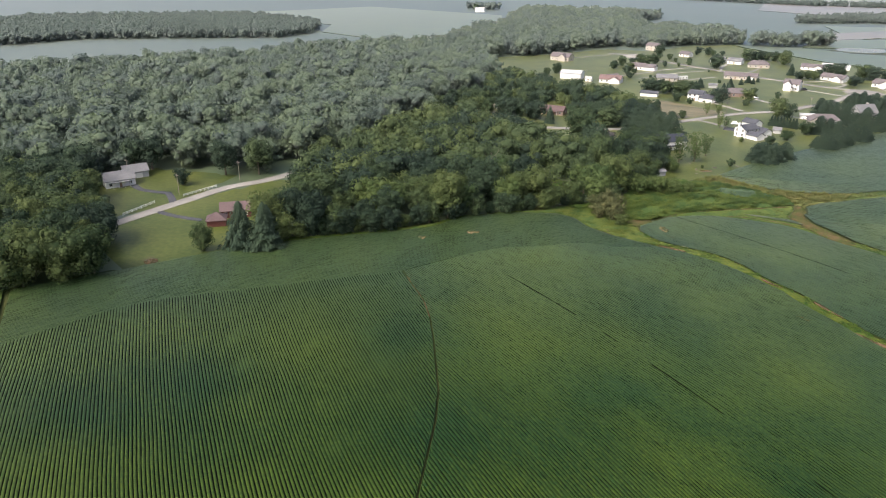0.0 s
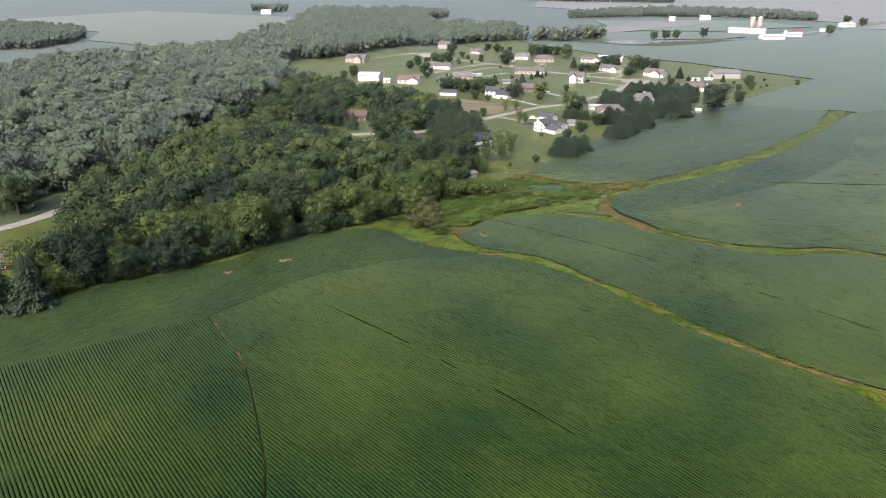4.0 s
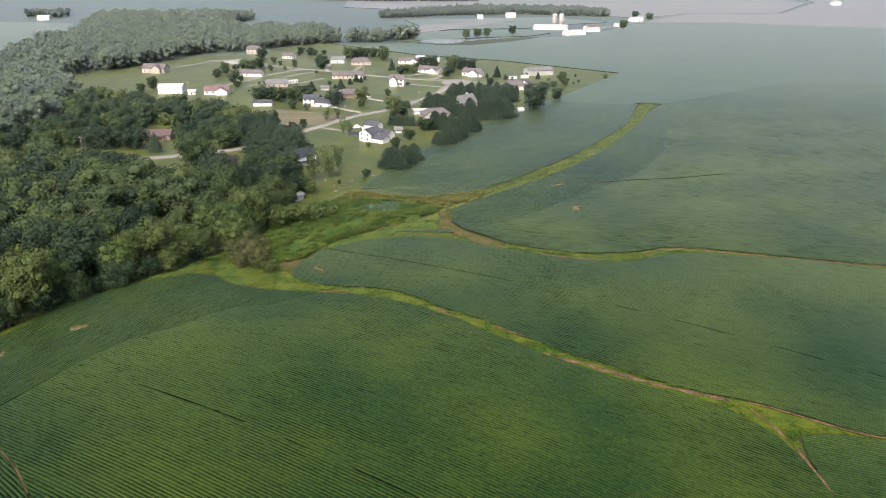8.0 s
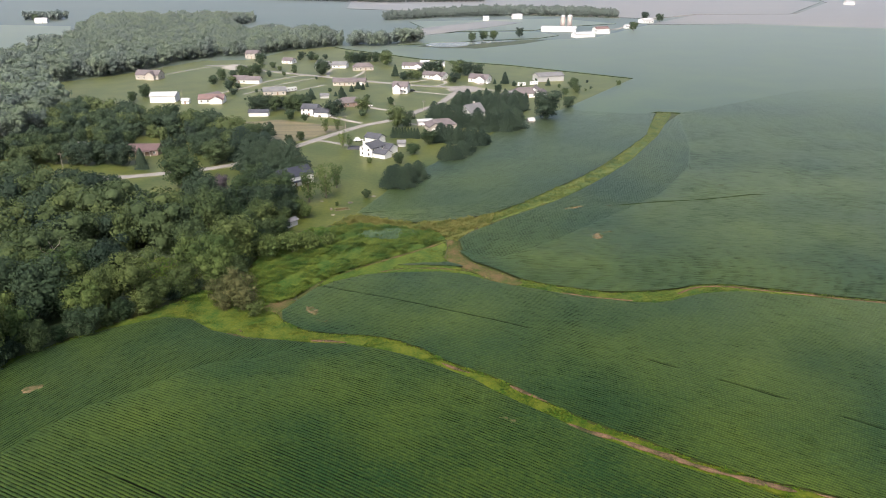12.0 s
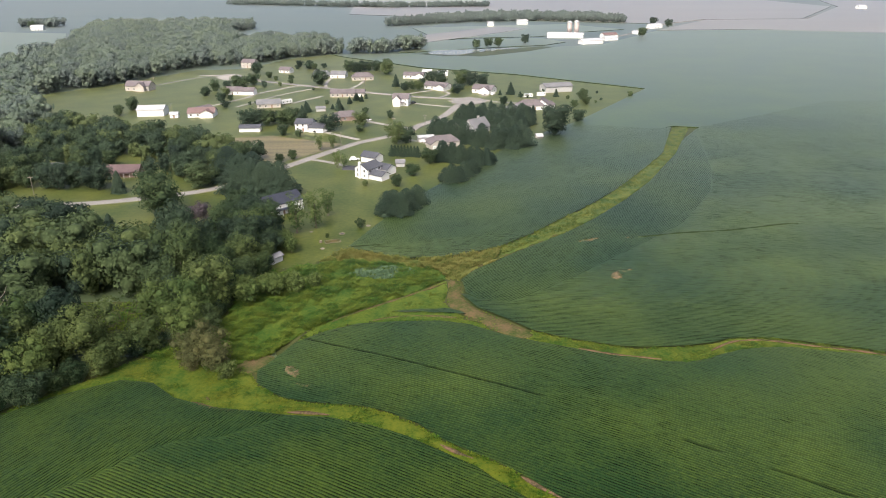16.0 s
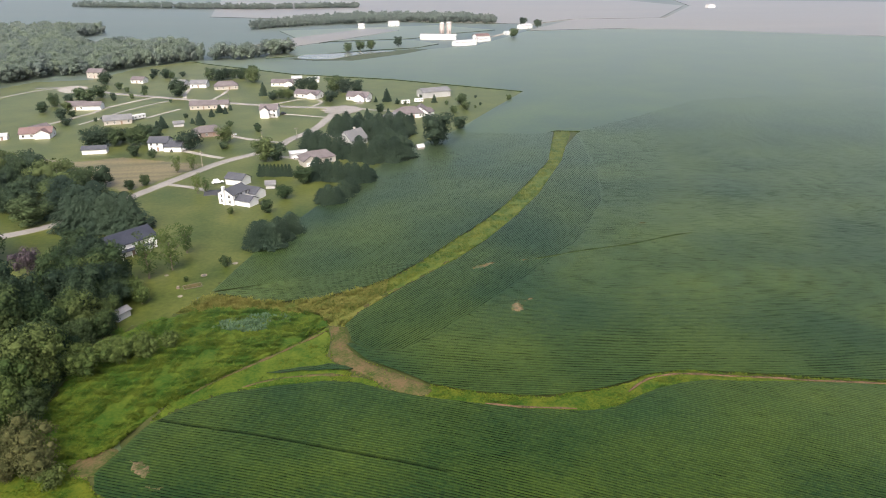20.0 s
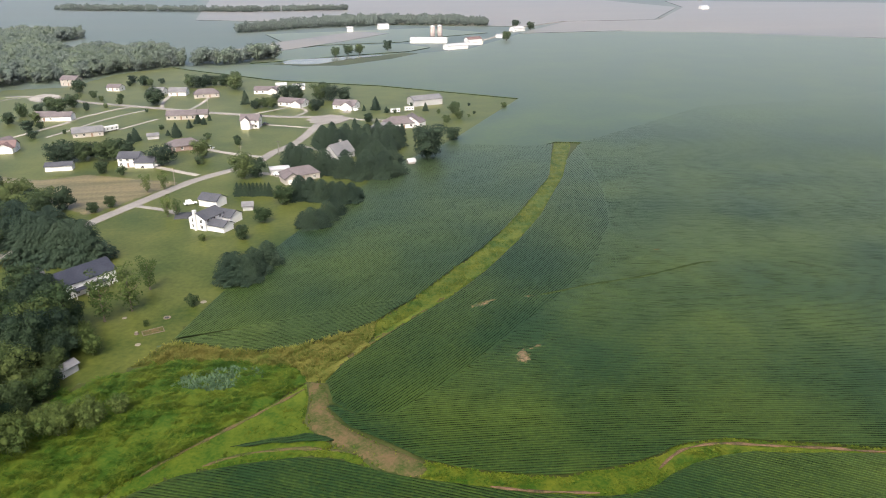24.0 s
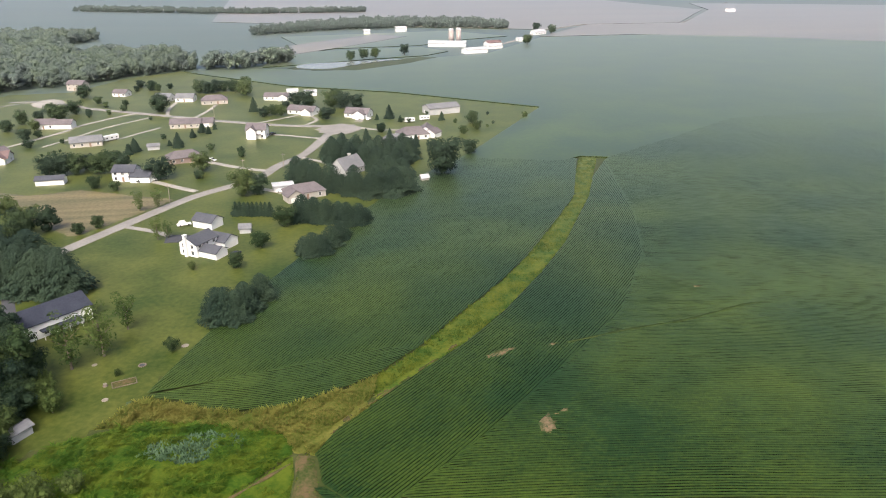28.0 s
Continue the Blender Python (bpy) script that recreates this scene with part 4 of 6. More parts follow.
def needle_crown(seed, count, size, wide=0.26, low=0.06, blunt=0.0):
    """A conifer one unit tall: drooping tiers of sprays round a cone."""
    r = np.random.RandomState(seed)
    z = low + (1 - low) * r.uniform(0, 1, count) ** 1.35
    tier = 0.82 + 0.3 * np.abs(np.sin(z * 17 + 1.2 * r.uniform(0, 1, count) + seed))
    a = r.uniform(0, 6.283, count)
    tier = tier * (1 + 0.16 * np.sin(3 * a + 9 * z + seed) + 0.1 * np.sin(7 * a - 14 * z))
    q = wide * (1 - z + blunt * 0.3 * (1 - z)) ** (0.85 - 0.3 * blunt) * tier * r.uniform(0.55, 1.22, count)
    ca, sa = np.cos(a), np.sin(a)
    s = size * r.uniform(0.6, 1.2, count) * (0.45 + 0.75 * (1 - z))
    c = np.stack([q * ca, q * sa, z * 0.97], -1)
    out = np.stack([ca, sa, -0.45 + 0 * ca], -1)
    side = np.stack([-sa, ca, r.uniform(-0.5, 0.5, count)], -1)
    V = np.stack([c - out * s[:, None] * 0.7 + np.array([0, 0, 1]) * s[:, None] * 0.25, c + side * s[:, None] * 0.6, c + out * s[:, None] * 0.9, c - side * s[:, None] * 0.6], 1).reshape(-1, 3)
    F = (np.arange(count)[:, None] * 4 + np.array([[0, 1, 2, 0, 2, 3]])).reshape(-1, 3)
    ring = [(low, wide * 0.6), (0.4, wide * 0.36), (0.75, wide * 0.14), (0.97, 0.01)]
    cv = np.array([(rr * math.cos(k * 0.7854), rr * math.sin(k * 0.7854), zz) for zz, rr in ring for k in range(8)])
    cf = np.array([t for j in range(3) for k in range(8) for t in ((j * 8 + k, j * 8 + (k + 1) % 8, j * 8 + 8 + (k + 1) % 8), (j * 8 + k, j * 8 + 8 + (k + 1) % 8, j * 8 + 8 + k))])
    return np.concatenate([V, cv]), np.concatenate([F, cf + len(V)])


def trunk_mesh(seed, thick=0.022, limbs=4, top=0.62):
    r = random.Random(seed)
    s = Shape()
    s.tube(0, 0, [(-0.02, thick * 1.5), (0.05, thick), (0.3, thick * 0.8), (top, thick * 0.35)], 8)
    for k in range(limbs):
        a, z = 2.4 * k + r.random(), 0.24 + 0.07 * k
        s.limb((0, 0, z), (0.2 * math.cos(a), 0.2 * math.sin(a), z + 0.2), thick * 0.5, thick * 0.15)
    return s.mesh("trunk", BARK)


GREENS = (LEAF, LEAF_DARK, LEAF_OLIVE)
CROWNS = {
    "round": [mesh_of("crown", *crown(100 + k, 3200, 0.021, 17, 0.36 + 0.02 * (k % 4), 0.14), GREENS[k % 3]) for k in range(9)],
    "skirted": [mesh_of("crown", *crown(120 + k, 3400, 0.021, 18, 0.40 + 0.02 * (k % 3), 0.0), GREENS[k % 3]) for k in range(9)],
    "willow": [mesh_of("crown", *crown(130 + k, 2600, 0.022, 22, 0.46, 0.08), LEAF_LIGHT) for k in range(3)],
    "dull": [mesh_of("crown", *crown(140 + k, 2200, 0.024, 18, 0.5, 0.0), LEAF_DULL) for k in range(2)],
    "golden": [mesh_of("crown", *crown(145, 1100, 0.04, 12, 0.5, 0.0), LEAF_OLIVE)],
    "thin": [mesh_of("crown", *crown(150 + k, 1000, 0.02, 18, 0.24, 0.02, 0.05), LEAF_LIGHT) for k in range(3)],
    "shrub": [mesh_of("crown", *crown(160 + k, 1200, 0.042, 12, 0.55, 0.0), GREENS[k % 3]) for k in range(3)],
    "purple": [mesh_of("crown", *crown(170, 1400, 0.03, 12, 0.44, 0.12), LEAF_PURPLE)],
    "red": [mesh_of("crown", *crown(171, 300, 0.07, 7, 0.5, 0.06), LEAF_RED)],
    "conifer": [mesh_of("crown", *needle_crown(180 + k, 4200, 0.044, 0.24 + 0.015 * k, 0.02, 0.6), NEEDLE) for k in range(4)],
    "pine": [mesh_of("crown", *needle_crown(190 + k, 6400, 0.043, 0.36 + 0.03 * (k % 3), 0.0, 1.35), NEEDLE) for k in range(5)],
    "cedar": [mesh_of("crown", *needle_crown(195 + k, 900, 0.06, 0.2, 0.02, 0.8), NEEDLE) for k in range(2)],
}
TRUNKS = {k: [trunk_mesh(200 + i, 0.024 if k in ("round", "willow") else 0.018, 0 if k in ("conifer", "pine", "cedar") else 4, 0.9 if k in ("conifer", "pine", "cedar") else 0.62) for i in range(2)] for k in CROWNS}
LABELS = {"golden": "small yellow-green bush at the field edge", "skirted": "bushy tree leafy down to the ground", "round": "full green broadleaved tree", "willow": "pale green bushy willow tree", "dull": "tan-tinged bushy tree at the field edge", "thin": "slender tree with thin pale foliage", "shrub": "low rounded green shrub",
          "purple": "dark purple-leaved tree", "red": "small red-leaved shrub", "conifer": "dark green spruce tree", "pine": "broad dark green pine tree", "cedar": "slim clipped evergreen of a hedge row"}
tree_rng = random.Random(5)


def tree(x, y, h, kind="round", where="", group="", wide=1.0):
    """One tree or shrub standing on the ground."""
    z = lift_at(x, y)
    q = h * wide * tree_rng.uniform(0.9, 1.12)
    name = {"shrub": "shrub", "red": "shrub", "golden": "shrub", "cedar": "hedge_evergreen", "conifer": "spruce_tree", "pine": "pine_tree"}.get(kind, "tree")
    e = thing(name, x, y, z, tree_rng.uniform(0, 360), (q, q, h), LABELS[kind] + (" " + where if where else ""), "shrub" if name == "shrub" else "tree", group)
    part("trunk", tree_rng.choice(TRUNKS[kind]), e)
    part("crown", tree_rng.choice(CROWNS[kind]), e)
    return e


def scatter(outline, gap, seed, skip=()):
    """Uneven places inside an outline, about gap apart."""
    r = np.random.RandomState(seed)
    P = np.array(outline)
    lo, hi = P.min(0), P.max(0)
    out = []
    rowsn = int((hi[1] - lo[1]) / (gap * 0.87)) + 2
    for j in range(rowsn):
        for i in range(int((hi[0] - lo[0]) / gap) + 2):
            out.append((lo[0] + (i + 0.5 * (j % 2)) * gap + r.uniform(-0.32, 0.32) * gap, lo[1] + j * gap * 0.87 + r.uniform(-0.32, 0.32) * gap))
    A = np.array(out)
    ok = inside(A[:, 0], A[:, 1], outline)
    for s in skip:
        ok &= ~inside(A[:, 0], A[:, 1], s)
    return A[ok]


GLADE = [(-120, 232), (-104, 222), (-92, 214), (-79, 212), (-78, 230), (-92, 243), (-118, 243)]
COPSE = [(-150, 126), (-122, 155), (-113, 165), (-106, 182), (-92, 197), (-82, 210), (-68, 222), (-66, 245), (-62, 262), (-63, 285), (-68, 300), (-88, 287), (-98, 264), (-120, 285), (-150, 300), (-190, 316), (-193, 200), (-190, 180), (-166, 152)]
HEART = []
FRONT = [(-150, 122), (-121, 152.5), (-112.5, 163), (-105, 179), (-91, 196), (-80, 209), (-66, 220), (-63, 245), (-60, 262), (-61, 285), (-67, 300)]
for k, (x, y) in enumerate(scatter(COPSE, 9.3, 11, [GLADE])):
    x, y = float(x), float(y)
    edge = min(math.hypot(x - a, y - c) for a, c in FRONT)
    if edge > 34:
        HEART.append((x, y))
    else:
        tree(x, y, (0.5 if x > -65 and y > 268 else 0.85 if y > 275 else 1.0) * tree_rng.uniform(11, 20.5) * (0.75 if edge < 7 else 1.0) * (1.1 if 250 < y < 275 else 1.0), "skirted" if tree_rng.random() < 0.5 else ("willow" if tree_rng.random() < 0.2 else "round"), "in the copse", "copse trees")
for (x0, y0), (x1, y1) in zip(FRONT, FRONT[1:]):
    steps = max(1, round(math.hypot(x1 - x0, y1 - y0) / 5.5))
    for q in range(steps):
        t = (q + 0.5) / steps
        tree(x0 + (x1 - x0) * t + tree_rng.uniform(-3, 0.5), y0 + (y1 - y0) * t + tree_rng.uniform(0, 2), tree_rng.uniform(5, 11), "skirted", "at the copse edge", "copse trees", 1.15)
for x, y in scatter([(-177, 72), (-190, 50), (-240, 50), (-300, 88), (-290, 130), (-268, 134), (-235, 112), (-224, 103), (-196, 92)], 9.0, 12):
    tree(float(x), float(y), tree_rng.uniform(13, 19), tree_rng.choice(("skirted", "round", "skirted")), "at the field corner", "field corner trees")
BELT = []
for x, y in scatter([(-225, 398), (-162, 406), (-130, 398), (-102, 397), (-90, 398), (-112, 423), (-138, 438), (-190, 463), (-238, 478)], 9.5, 13):
    BELT.append((float(x), float(y)))

GREY_HOUSE = [(-199, 366), (-176, 366), (-176, 388), (-199, 388)]
for x, y in scatter([(-226, 345), (-196, 340), (-176, 350), (-165, 366), (-164, 396), (-226, 397)], 9.0, 23, [GREY_HOUSE]):
    tree(float(x), float(y), tree_rng.uniform(8, 14), "skirted", "beside the grey-roofed house", "house trees")
for x, y in scatter([(-143, 372), (-122, 372), (-104, 384), (-100, 396), (-143, 397)], 9.0, 24):
    tree(float(x), float(y), tree_rng.uniform(8, 13), "skirted", "beside the brown house", "house trees")

WOOD = [(-300, 95), (-270, 140), (-275, 165), (-224, 175), (-211, 200), (-210, 300), (-214, 330), (-250, 350), (-232, 400), (-245, 480), (-300, 560), (-330, 585), (-280, 650), (-245, 755), (-200, 775), (-172, 815), (-131, 848), (-79, 853), (-30, 895), (-28, 915), (-80, 880), (-125, 878),
        (-155, 940), (-260, 960), (-330, 1120), (-300, 1195), (-345, 1235), (-560, 1210), (-455, 915), (-440, 800), (-420, 700), (-390, 640), (-500, 515), (-480, 469), (-604, 283), (-560, 200), (-420, 100)]


def woodland(name, places, count, size, tall, material, label, seed):
    """Many crowns as one piece of stuff."""
    r = np.random.RandomState(seed)
    kinds = [crown(300 + k, count, size, 10, 0.44 + 0.04 * (k % 3), 0.06, 0.62) for k in range(6)]
    vs, fs, n = [], [], 0
    for x, y in places:
        V, F = kinds[r.randint(6)]
        a, h = r.uniform(0, 6.283), r.uniform(*tall)
        q = h * r.uniform(0.85, 1.2)
        ca, sa = math.cos(a), math.sin(a)
        vs.append(np.stack([x + q * (V[:, 0] * ca - V[:, 1] * sa), y + q * (V[:, 0] * sa + V[:, 1] * ca), h * V[:, 2] - 1.0], -1))
        fs.append(F + n)
        n += len(V)
    return tagged(new(name, mesh_of(name, np.concatenate(vs), np.concatenate(fs), material)), label, "woodland", kind="stuff")


for k, (m, word) in enumerate(((LEAF, "green"), (LEAF_DARK, "dark green"), (LEAF_OLIVE, "olive green"))):
    woodland("woodland", HEART[k::3], 1300, 0.030, (11, 21), m, "thick %s copse canopy between field and road" % word, 17 + k)
    woodland("woodland", BELT[k::3], 900, 0.036, (9, 15), m, "belt of %s trees behind the brown house" % word, 60 + k)
spots = scatter(WOOD, 11.4, 14)
close = (spots[:, 1] < 470) & (spots[:, 0] > -420)
for k, (m, word) in enumerate(((WOODS, "green"), (WOODS_DIM, "blue-green"), (WOODS_PALE, "pale green"))):
    woodland("woodland", spots[close][k::3], 560, 0.042, (10, 22), m, "dense %s broadleaved woodland canopy" % word, 15 + k)
    woodland("woodland", spots[~close][k::3], 260, 0.062, (11, 20), m, "hazy distant %s woodland canopy" % word, 70 + k)
for k, outline in enumerate([[(-103, 1207), (-4, 1279), (140, 1308), (285, 1247), (290, 1290), (240, 1380), (60, 1420), (-40, 1330), (-100, 1245)], [(-830, 380), (-805, 500), (-625, 632), (-640, 720), (-700, 800), (-900, 860), (-1150, 620), (-1000, 400)], [(-560, 1900), (-140, 1710), (90, 1720), (90, 1745), (-140, 1740), (-550, 1935)], [(-700, 1240), (-640, 1235), (-640, 1275), (-700, 1280)]]):
    woodland("woodland", scatter(outline, 11, 30 + k), 80, 0.1, (11, 16), WOODS_DIM, "hazy far belt of trees", 40 + k)

YARD = [(-30.2, 437.4, 12), (-25.4, 439.2, 10), (-11.2, 395.6, 7.8), (58.4, 456.7, 18), (78, 491.7, 8.2), (83.6, 539.9, 5.2), (93.4, 549.8, 5.8), (94.3, 567.8, 8.5), (36.2, 551.4, 6), (24.2, 632.5, 9.8), (10.7, 661.8, 9.8), (14.9, 632.2, 11.2), (8.2, 638.2, 11.8),
        (-35.1, 614.8, 7), (-25.6, 612.8, 7.8), (1.3, 597, 5.5), (-9.9, 644.4, 11.5), (-16.9, 650.6, 9.5), (-61.1, 732.6, 9.8), (-81, 722.1, 9.5), (-88.4, 712.4, 9.8), (-69.7, 719.7, 9.5), (-106.9, 640.6, 13), (-133.4, 733.6, 8.8), (-145.9, 751.2, 6.5), (-162.7, 641.9, 9.5), (-174.7, 634.3, 10), (-165.1, 622.4, 10.5)]
YARD_WEST = [(-177.6, 621.2, 7.5), (-184.5, 611.6, 9.5), (-185.4, 590.9, 7.5), (-164.5, 562.9, 7.8), (-156.5, 545.3, 4.8), (-176.8, 707.4, 10.5), (-71.5, 469.1, 10.2), (-54.8, 481.9, 9.2), (-119.5, 484, 11), (-124, 481.7, 10.5), (-113.6, 486, 10.2), (-111, 493.3, 7.8), (-97.4, 484.9, 11.2), (-102.4, 483.8, 10.2), (-92.3, 486.1, 10),
             (-97.4, 459.3, 6.2), (-80.7, 404.3, 5.5), (-85.9, 398.4, 5), (-18.1, 374.1, 6), (-24.4, 356.7, 6), (-103.9, 374.3, 13.8), (-109.2, 378.9, 12.5), (-112.4, 357.1, 12.5), (-161.2, 357.6, 9.2), (-169.2, 358.5, 10.5), (-217.8, 537.3, 9.5), (-155.9, 354.3, 11.5), (-219.1, 518.5, 7.5)]
for x, y, h in YARD + YARD_WEST:
    tree(x, y, h * 1.06, "skirted", "on a lawn", "yard trees", 1.28)
YARD_FAR = [(-128.4, 731.7, 6.7), (-121.0, 740.8, 5.0), (-93.2, 714.9, 11.7), (-84.2, 713.2, 9.4), (-76.2, 721.8, 8.4), (-57.7, 698.4, 12.8), (-69.6, 731.1, 6.0), (-137.0, 668.1, 5.0), (-158.6, 680.6, 6.0), (-145.3, 734.9, 4.7), (-160.8, 571.7, 5.0), (-175.1, 640.3, 8.1), (-36.6, 610.3, 6.7), (-30.5, 616.5, 7.4), (-23.4, 638.7, 6.0), (-7.2, 643.9, 8.4), (4.4, 595.5, 8.4), (-170.9, 594.2, 6.7)]
for x, y, h in YARD_FAR:
    tree(x, y, h, "skirted", "between the houses", "yard trees", 1.25)
tree(-165.5, 103.5, 11, "skirted", "at the lawn edge", "yard trees", 0.95)
tree(-231, 151, 8, "skirted", "on the farmhouse lawn", "yard trees", 1.1)
tree(-115, 318, 20, "skirted", "before the brown house", "yard trees", 1.1)
for x, y, h in [(-157.7, 126.1, 17.8), (-263, 160.4, 17), (-269.7, 156.3, 16), (-226.9, 171.4, 17), (-215, 180, 18)]:
    tree(x, y, h, "round", "beside the country road", "roadside trees")
for x, y, h in [(101, 555, 2.2), (130.8, 579.6, 4.5), (-132.9, 648, 5), (-138.9, 634.8, 4), (-150, 629, 4.2), (-54.2, 467.6, 4), (-38.9, 505.2, 4.2), (-87.6, 454.5, 5), (-38.5, 357.9, 3), (7.9, 614, 4.8), (-34.4, 304.5, 4), (-45, 294, 2), (70, 600, 3), (-66, 590, 3)]:
    tree(x, y, h, "shrub", "on a lawn", "shrubs", 0.95)
for x, y, h in [(-70, 423.2, 9.8), (-63.6, 425.9, 9.2), (-55.5, 387.8, 10.2), (-52.2, 389.1, 7.8), (-56.9, 298.8, 17), (-50.9, 304.3, 17), (-48.6, 318.3, 12.8)]:
    tree(x, y, h, "thin", "on the lawn", "slender trees")
for k in range(9):
    tree(-30.8 + 1.68 * k, 411.4 - 0.32 * k, 6.0, "cedar", "beside the lawn", "evergreen hedge", 1.15)
PINES = [(-4.5, 402.4, 10.5), (0.1, 400, 10), (4.7, 399.1, 9.2), (9.3, 399.7, 7.8), (12.4, 392, 9.8), (16.9, 393, 8.8), (19.8, 397, 5.5), (0.1, 364.5, 8.5), (-3, 368, 5.8), (6.3, 372, 7.8), (10, 378, 7.2), (3.1, 364, 7.5), (-5.2, 450.6, 11.5), (0.1, 444.6, 11.8), (-8, 456.2, 8.2), (6.5, 440, 12.5), (11.6, 437, 8), (16.5, 433, 10.2), (23.9, 428, 10.8), (27.9, 430, 10.2), (33.7, 427, 13), (37.7, 432, 12), (32.3, 448.1, 13), (39.5, 451.9, 10.8)]
PINES_BACK = [(7.2, 508, 9), (12.1, 500, 10), (17.7, 494, 10.5), (12.8, 516, 9), (20.1, 506, 10), (26, 497, 11), (31.7, 500, 10.5), (37.6, 499, 11), (44.5, 505, 10), (45.1, 486, 12), (48, 496, 9.5), (40.3, 478, 12), (35, 482, 11), (27, 488, 11), (-9, 461, 11), (-3.6, 456, 11), (16.8, 443, 10.5), (26.7, 438, 11.5)]
PINES_NORTH = [(9, 489.1, 11.2), (16.2, 485.1, 11), (23.2, 477.7, 11.2), (28.5, 470.7, 12), (33, 472.1, 9.2), (38.4, 468.7, 10.8), (4.6, 497.5, 7.8), (-22.8, 319.6, 10.5), (-18, 324, 9.8), (-14.1, 331, 9), (-25.8, 324.4, 8.5), (-20, 319, 9.5), (-73.1, 344.6, 15.8), (-80.6, 347, 15), (-86.6, 349.5, 16), (-92.1, 353, 17), (-102.5, 370.3, 16), (-90.7, 368, 14), (-80.5, 355.1, 12.8)]
for x, y, h in PINES + PINES_BACK + PINES_NORTH:
    tree(x, y, h, "pine", "in a group beside the lawn", "pine group")
for x, y, h in [(44.2, 591.9, 9.5), (36.1, 589.7, 4.2), (50.3, 580.8, 4.5), (26.8, 538.7, 6), (52.6, 513.6, 7.2), (76.7, 581.1, 6), (-44.7, 631.6, 10.2), (-96, 527.4, 6.5), (-99.8, 528.2, 4.5), (-75.6, 532.9, 7), (-81.2, 538.3, 3.5), (-72.1, 556.1, 3.8), (-68.7, 571.6, 5.5), (-64.6, 565.8, 5.2), (-62.7, 577.2, 4), (-145, 349.4, 10.5), (-132.6, 298.9, 10.2), (-126, 298.9, 8.2), (-156.5, 112.5, 17), (-149, 116, 17), (-152.5, 121, 14)]:
    tree(x, y, h, "conifer", "on the lawn", "lawn spruces")
tree(-95.4, 307.3, 10, "purple", "beside the dark-roofed house", "yard trees")
tree(40.5, 447, 4, "red", "beside the pines", "shrubs")
for x, y, h, w in [(-79, 229, 14, 1), (-72, 232, 15, 0.9), (-69, 241, 15, 0.9), (-61, 247, 7, 1.1), (-55, 248, 7.5, 1.1), (-48, 250, 7, 1.1), (-42, 252, 5.5, 1.1)]:
    tree(x, y, h, "willow", "beside the wet meadow", "meadow willows", w)
for x, y, h in [(-58.5, 206, 8.2), (-66, 211, 8.5), (-61.5, 212, 10), (-64, 206, 6.5)]:
    tree(x, y, h, "dull", "", "field edge bushes", 1.1)
for x, y, h in [(-68, 236, 10), (-60, 242, 9), (-53, 246, 8), (-47, 248, 6.5)]:
    tree(x, y, h, "willow", "beside the wet meadow", "meadow willows", 1.0)
for x, y, h in [(-66.5, 283, 14), (-70, 287, 15), (-72, 297, 13), (-69, 275, 15)]:
    tree(x, y, h, "skirted", "at the copse end", "copse trees", 0.95)
for x, y, h in [(-72, 305, 11), (-77, 311, 13), (-83, 316, 13)]:
    tree(x, y, h, "round", "before the slate-roofed house", "house trees")
for x, y, h in [(-58, 284, 7), (-55, 280, 6), (-60, 290, 6)]:
    tree(x, y, h, "willow", "at the edge of the lawn", "lawn edge trees", 0.9)
tree(-54.5, 202.5, 5, "golden", "", "field edge bushes")
for x, y, h in [(310, 1198, 14), (322, 1158, 14), (247, 1012, 14), (28, 893, 12), (42, 899, 13), (54, 905, 13), (88, 935, 14), (-660, 1210, 14)]:
    tree(x, y, h, "round", "by the far farm", "farm trees", 1.2)

for x, y, h in [(-149, 664, 4.5), (-153, 639, 4.5), (-108, 614, 2.6), (-88, 555, 3.4), (-136.3, 532.6, 1.8), (-138.4, 530.6, 1.7), (-140.1, 527.3, 1.8), (-142.5, 524, 1.7), (-142, 554, 3), (-138, 556, 3), (-57, 523.5, 4.2), (-40, 511.6, 4.6), (-53.8, 468, 4.2), (109, 592.6, 2.6), (106.5, 564, 2.4), (83.7, 570, 3.2), (-63.5, 580, 2.6), (50.5, 578, 3.6), (55.4, 577, 3.4)]:
    tree(x, y, h, "shrub", "between the lawns", "shrubs", 0.9)
for x, y, h in [(-72.3, 558.3, 5.2), (-69.3, 570, 5.6), (-98.5, 521, 6.2), (-97.4, 529.5, 7.4), (-77.3, 541, 7.2), (26.2, 642, 8.5), (36, 557, 4.5), (40.5, 541, 5)]:
    tree(x, y, h, "conifer", "on the lawn", "lawn spruces", 0.95)

# ---- houses ----


def window(parent, x, y, z, turn, w=1.1, h=1.3):
    """A framed window in a wall, facing -y before it is turned."""
    m = pose(x, y, z, 0, 0, turn)
    key = (w, h)
    if key not in window.made:
        s = Shape()
        for a, b, c, d in ((-w / 2 - .1, -w / 2, -h / 2 - .1, h / 2 + .1), (w / 2, w / 2 + .1, -h / 2 - .1, h / 2 + .1), (-w / 2, w / 2, h / 2, h / 2 + .1), (-w / 2, w / 2, -h / 2 - .1, -h / 2), (-.03, .03, -h / 2, h / 2)):
            s.box(a, b, -0.06, 0.02, c, d)
        window.made[key] = (s.mesh("window", PAINT), Shape().box(-w / 2, w / 2, -0.02, 0.015, -h / 2, h / 2).mesh("pane", GLASS))
    fr, pn = window.made[key]
    part("pane", pn, part("window", fr, parent, m=m))


window.made = {}


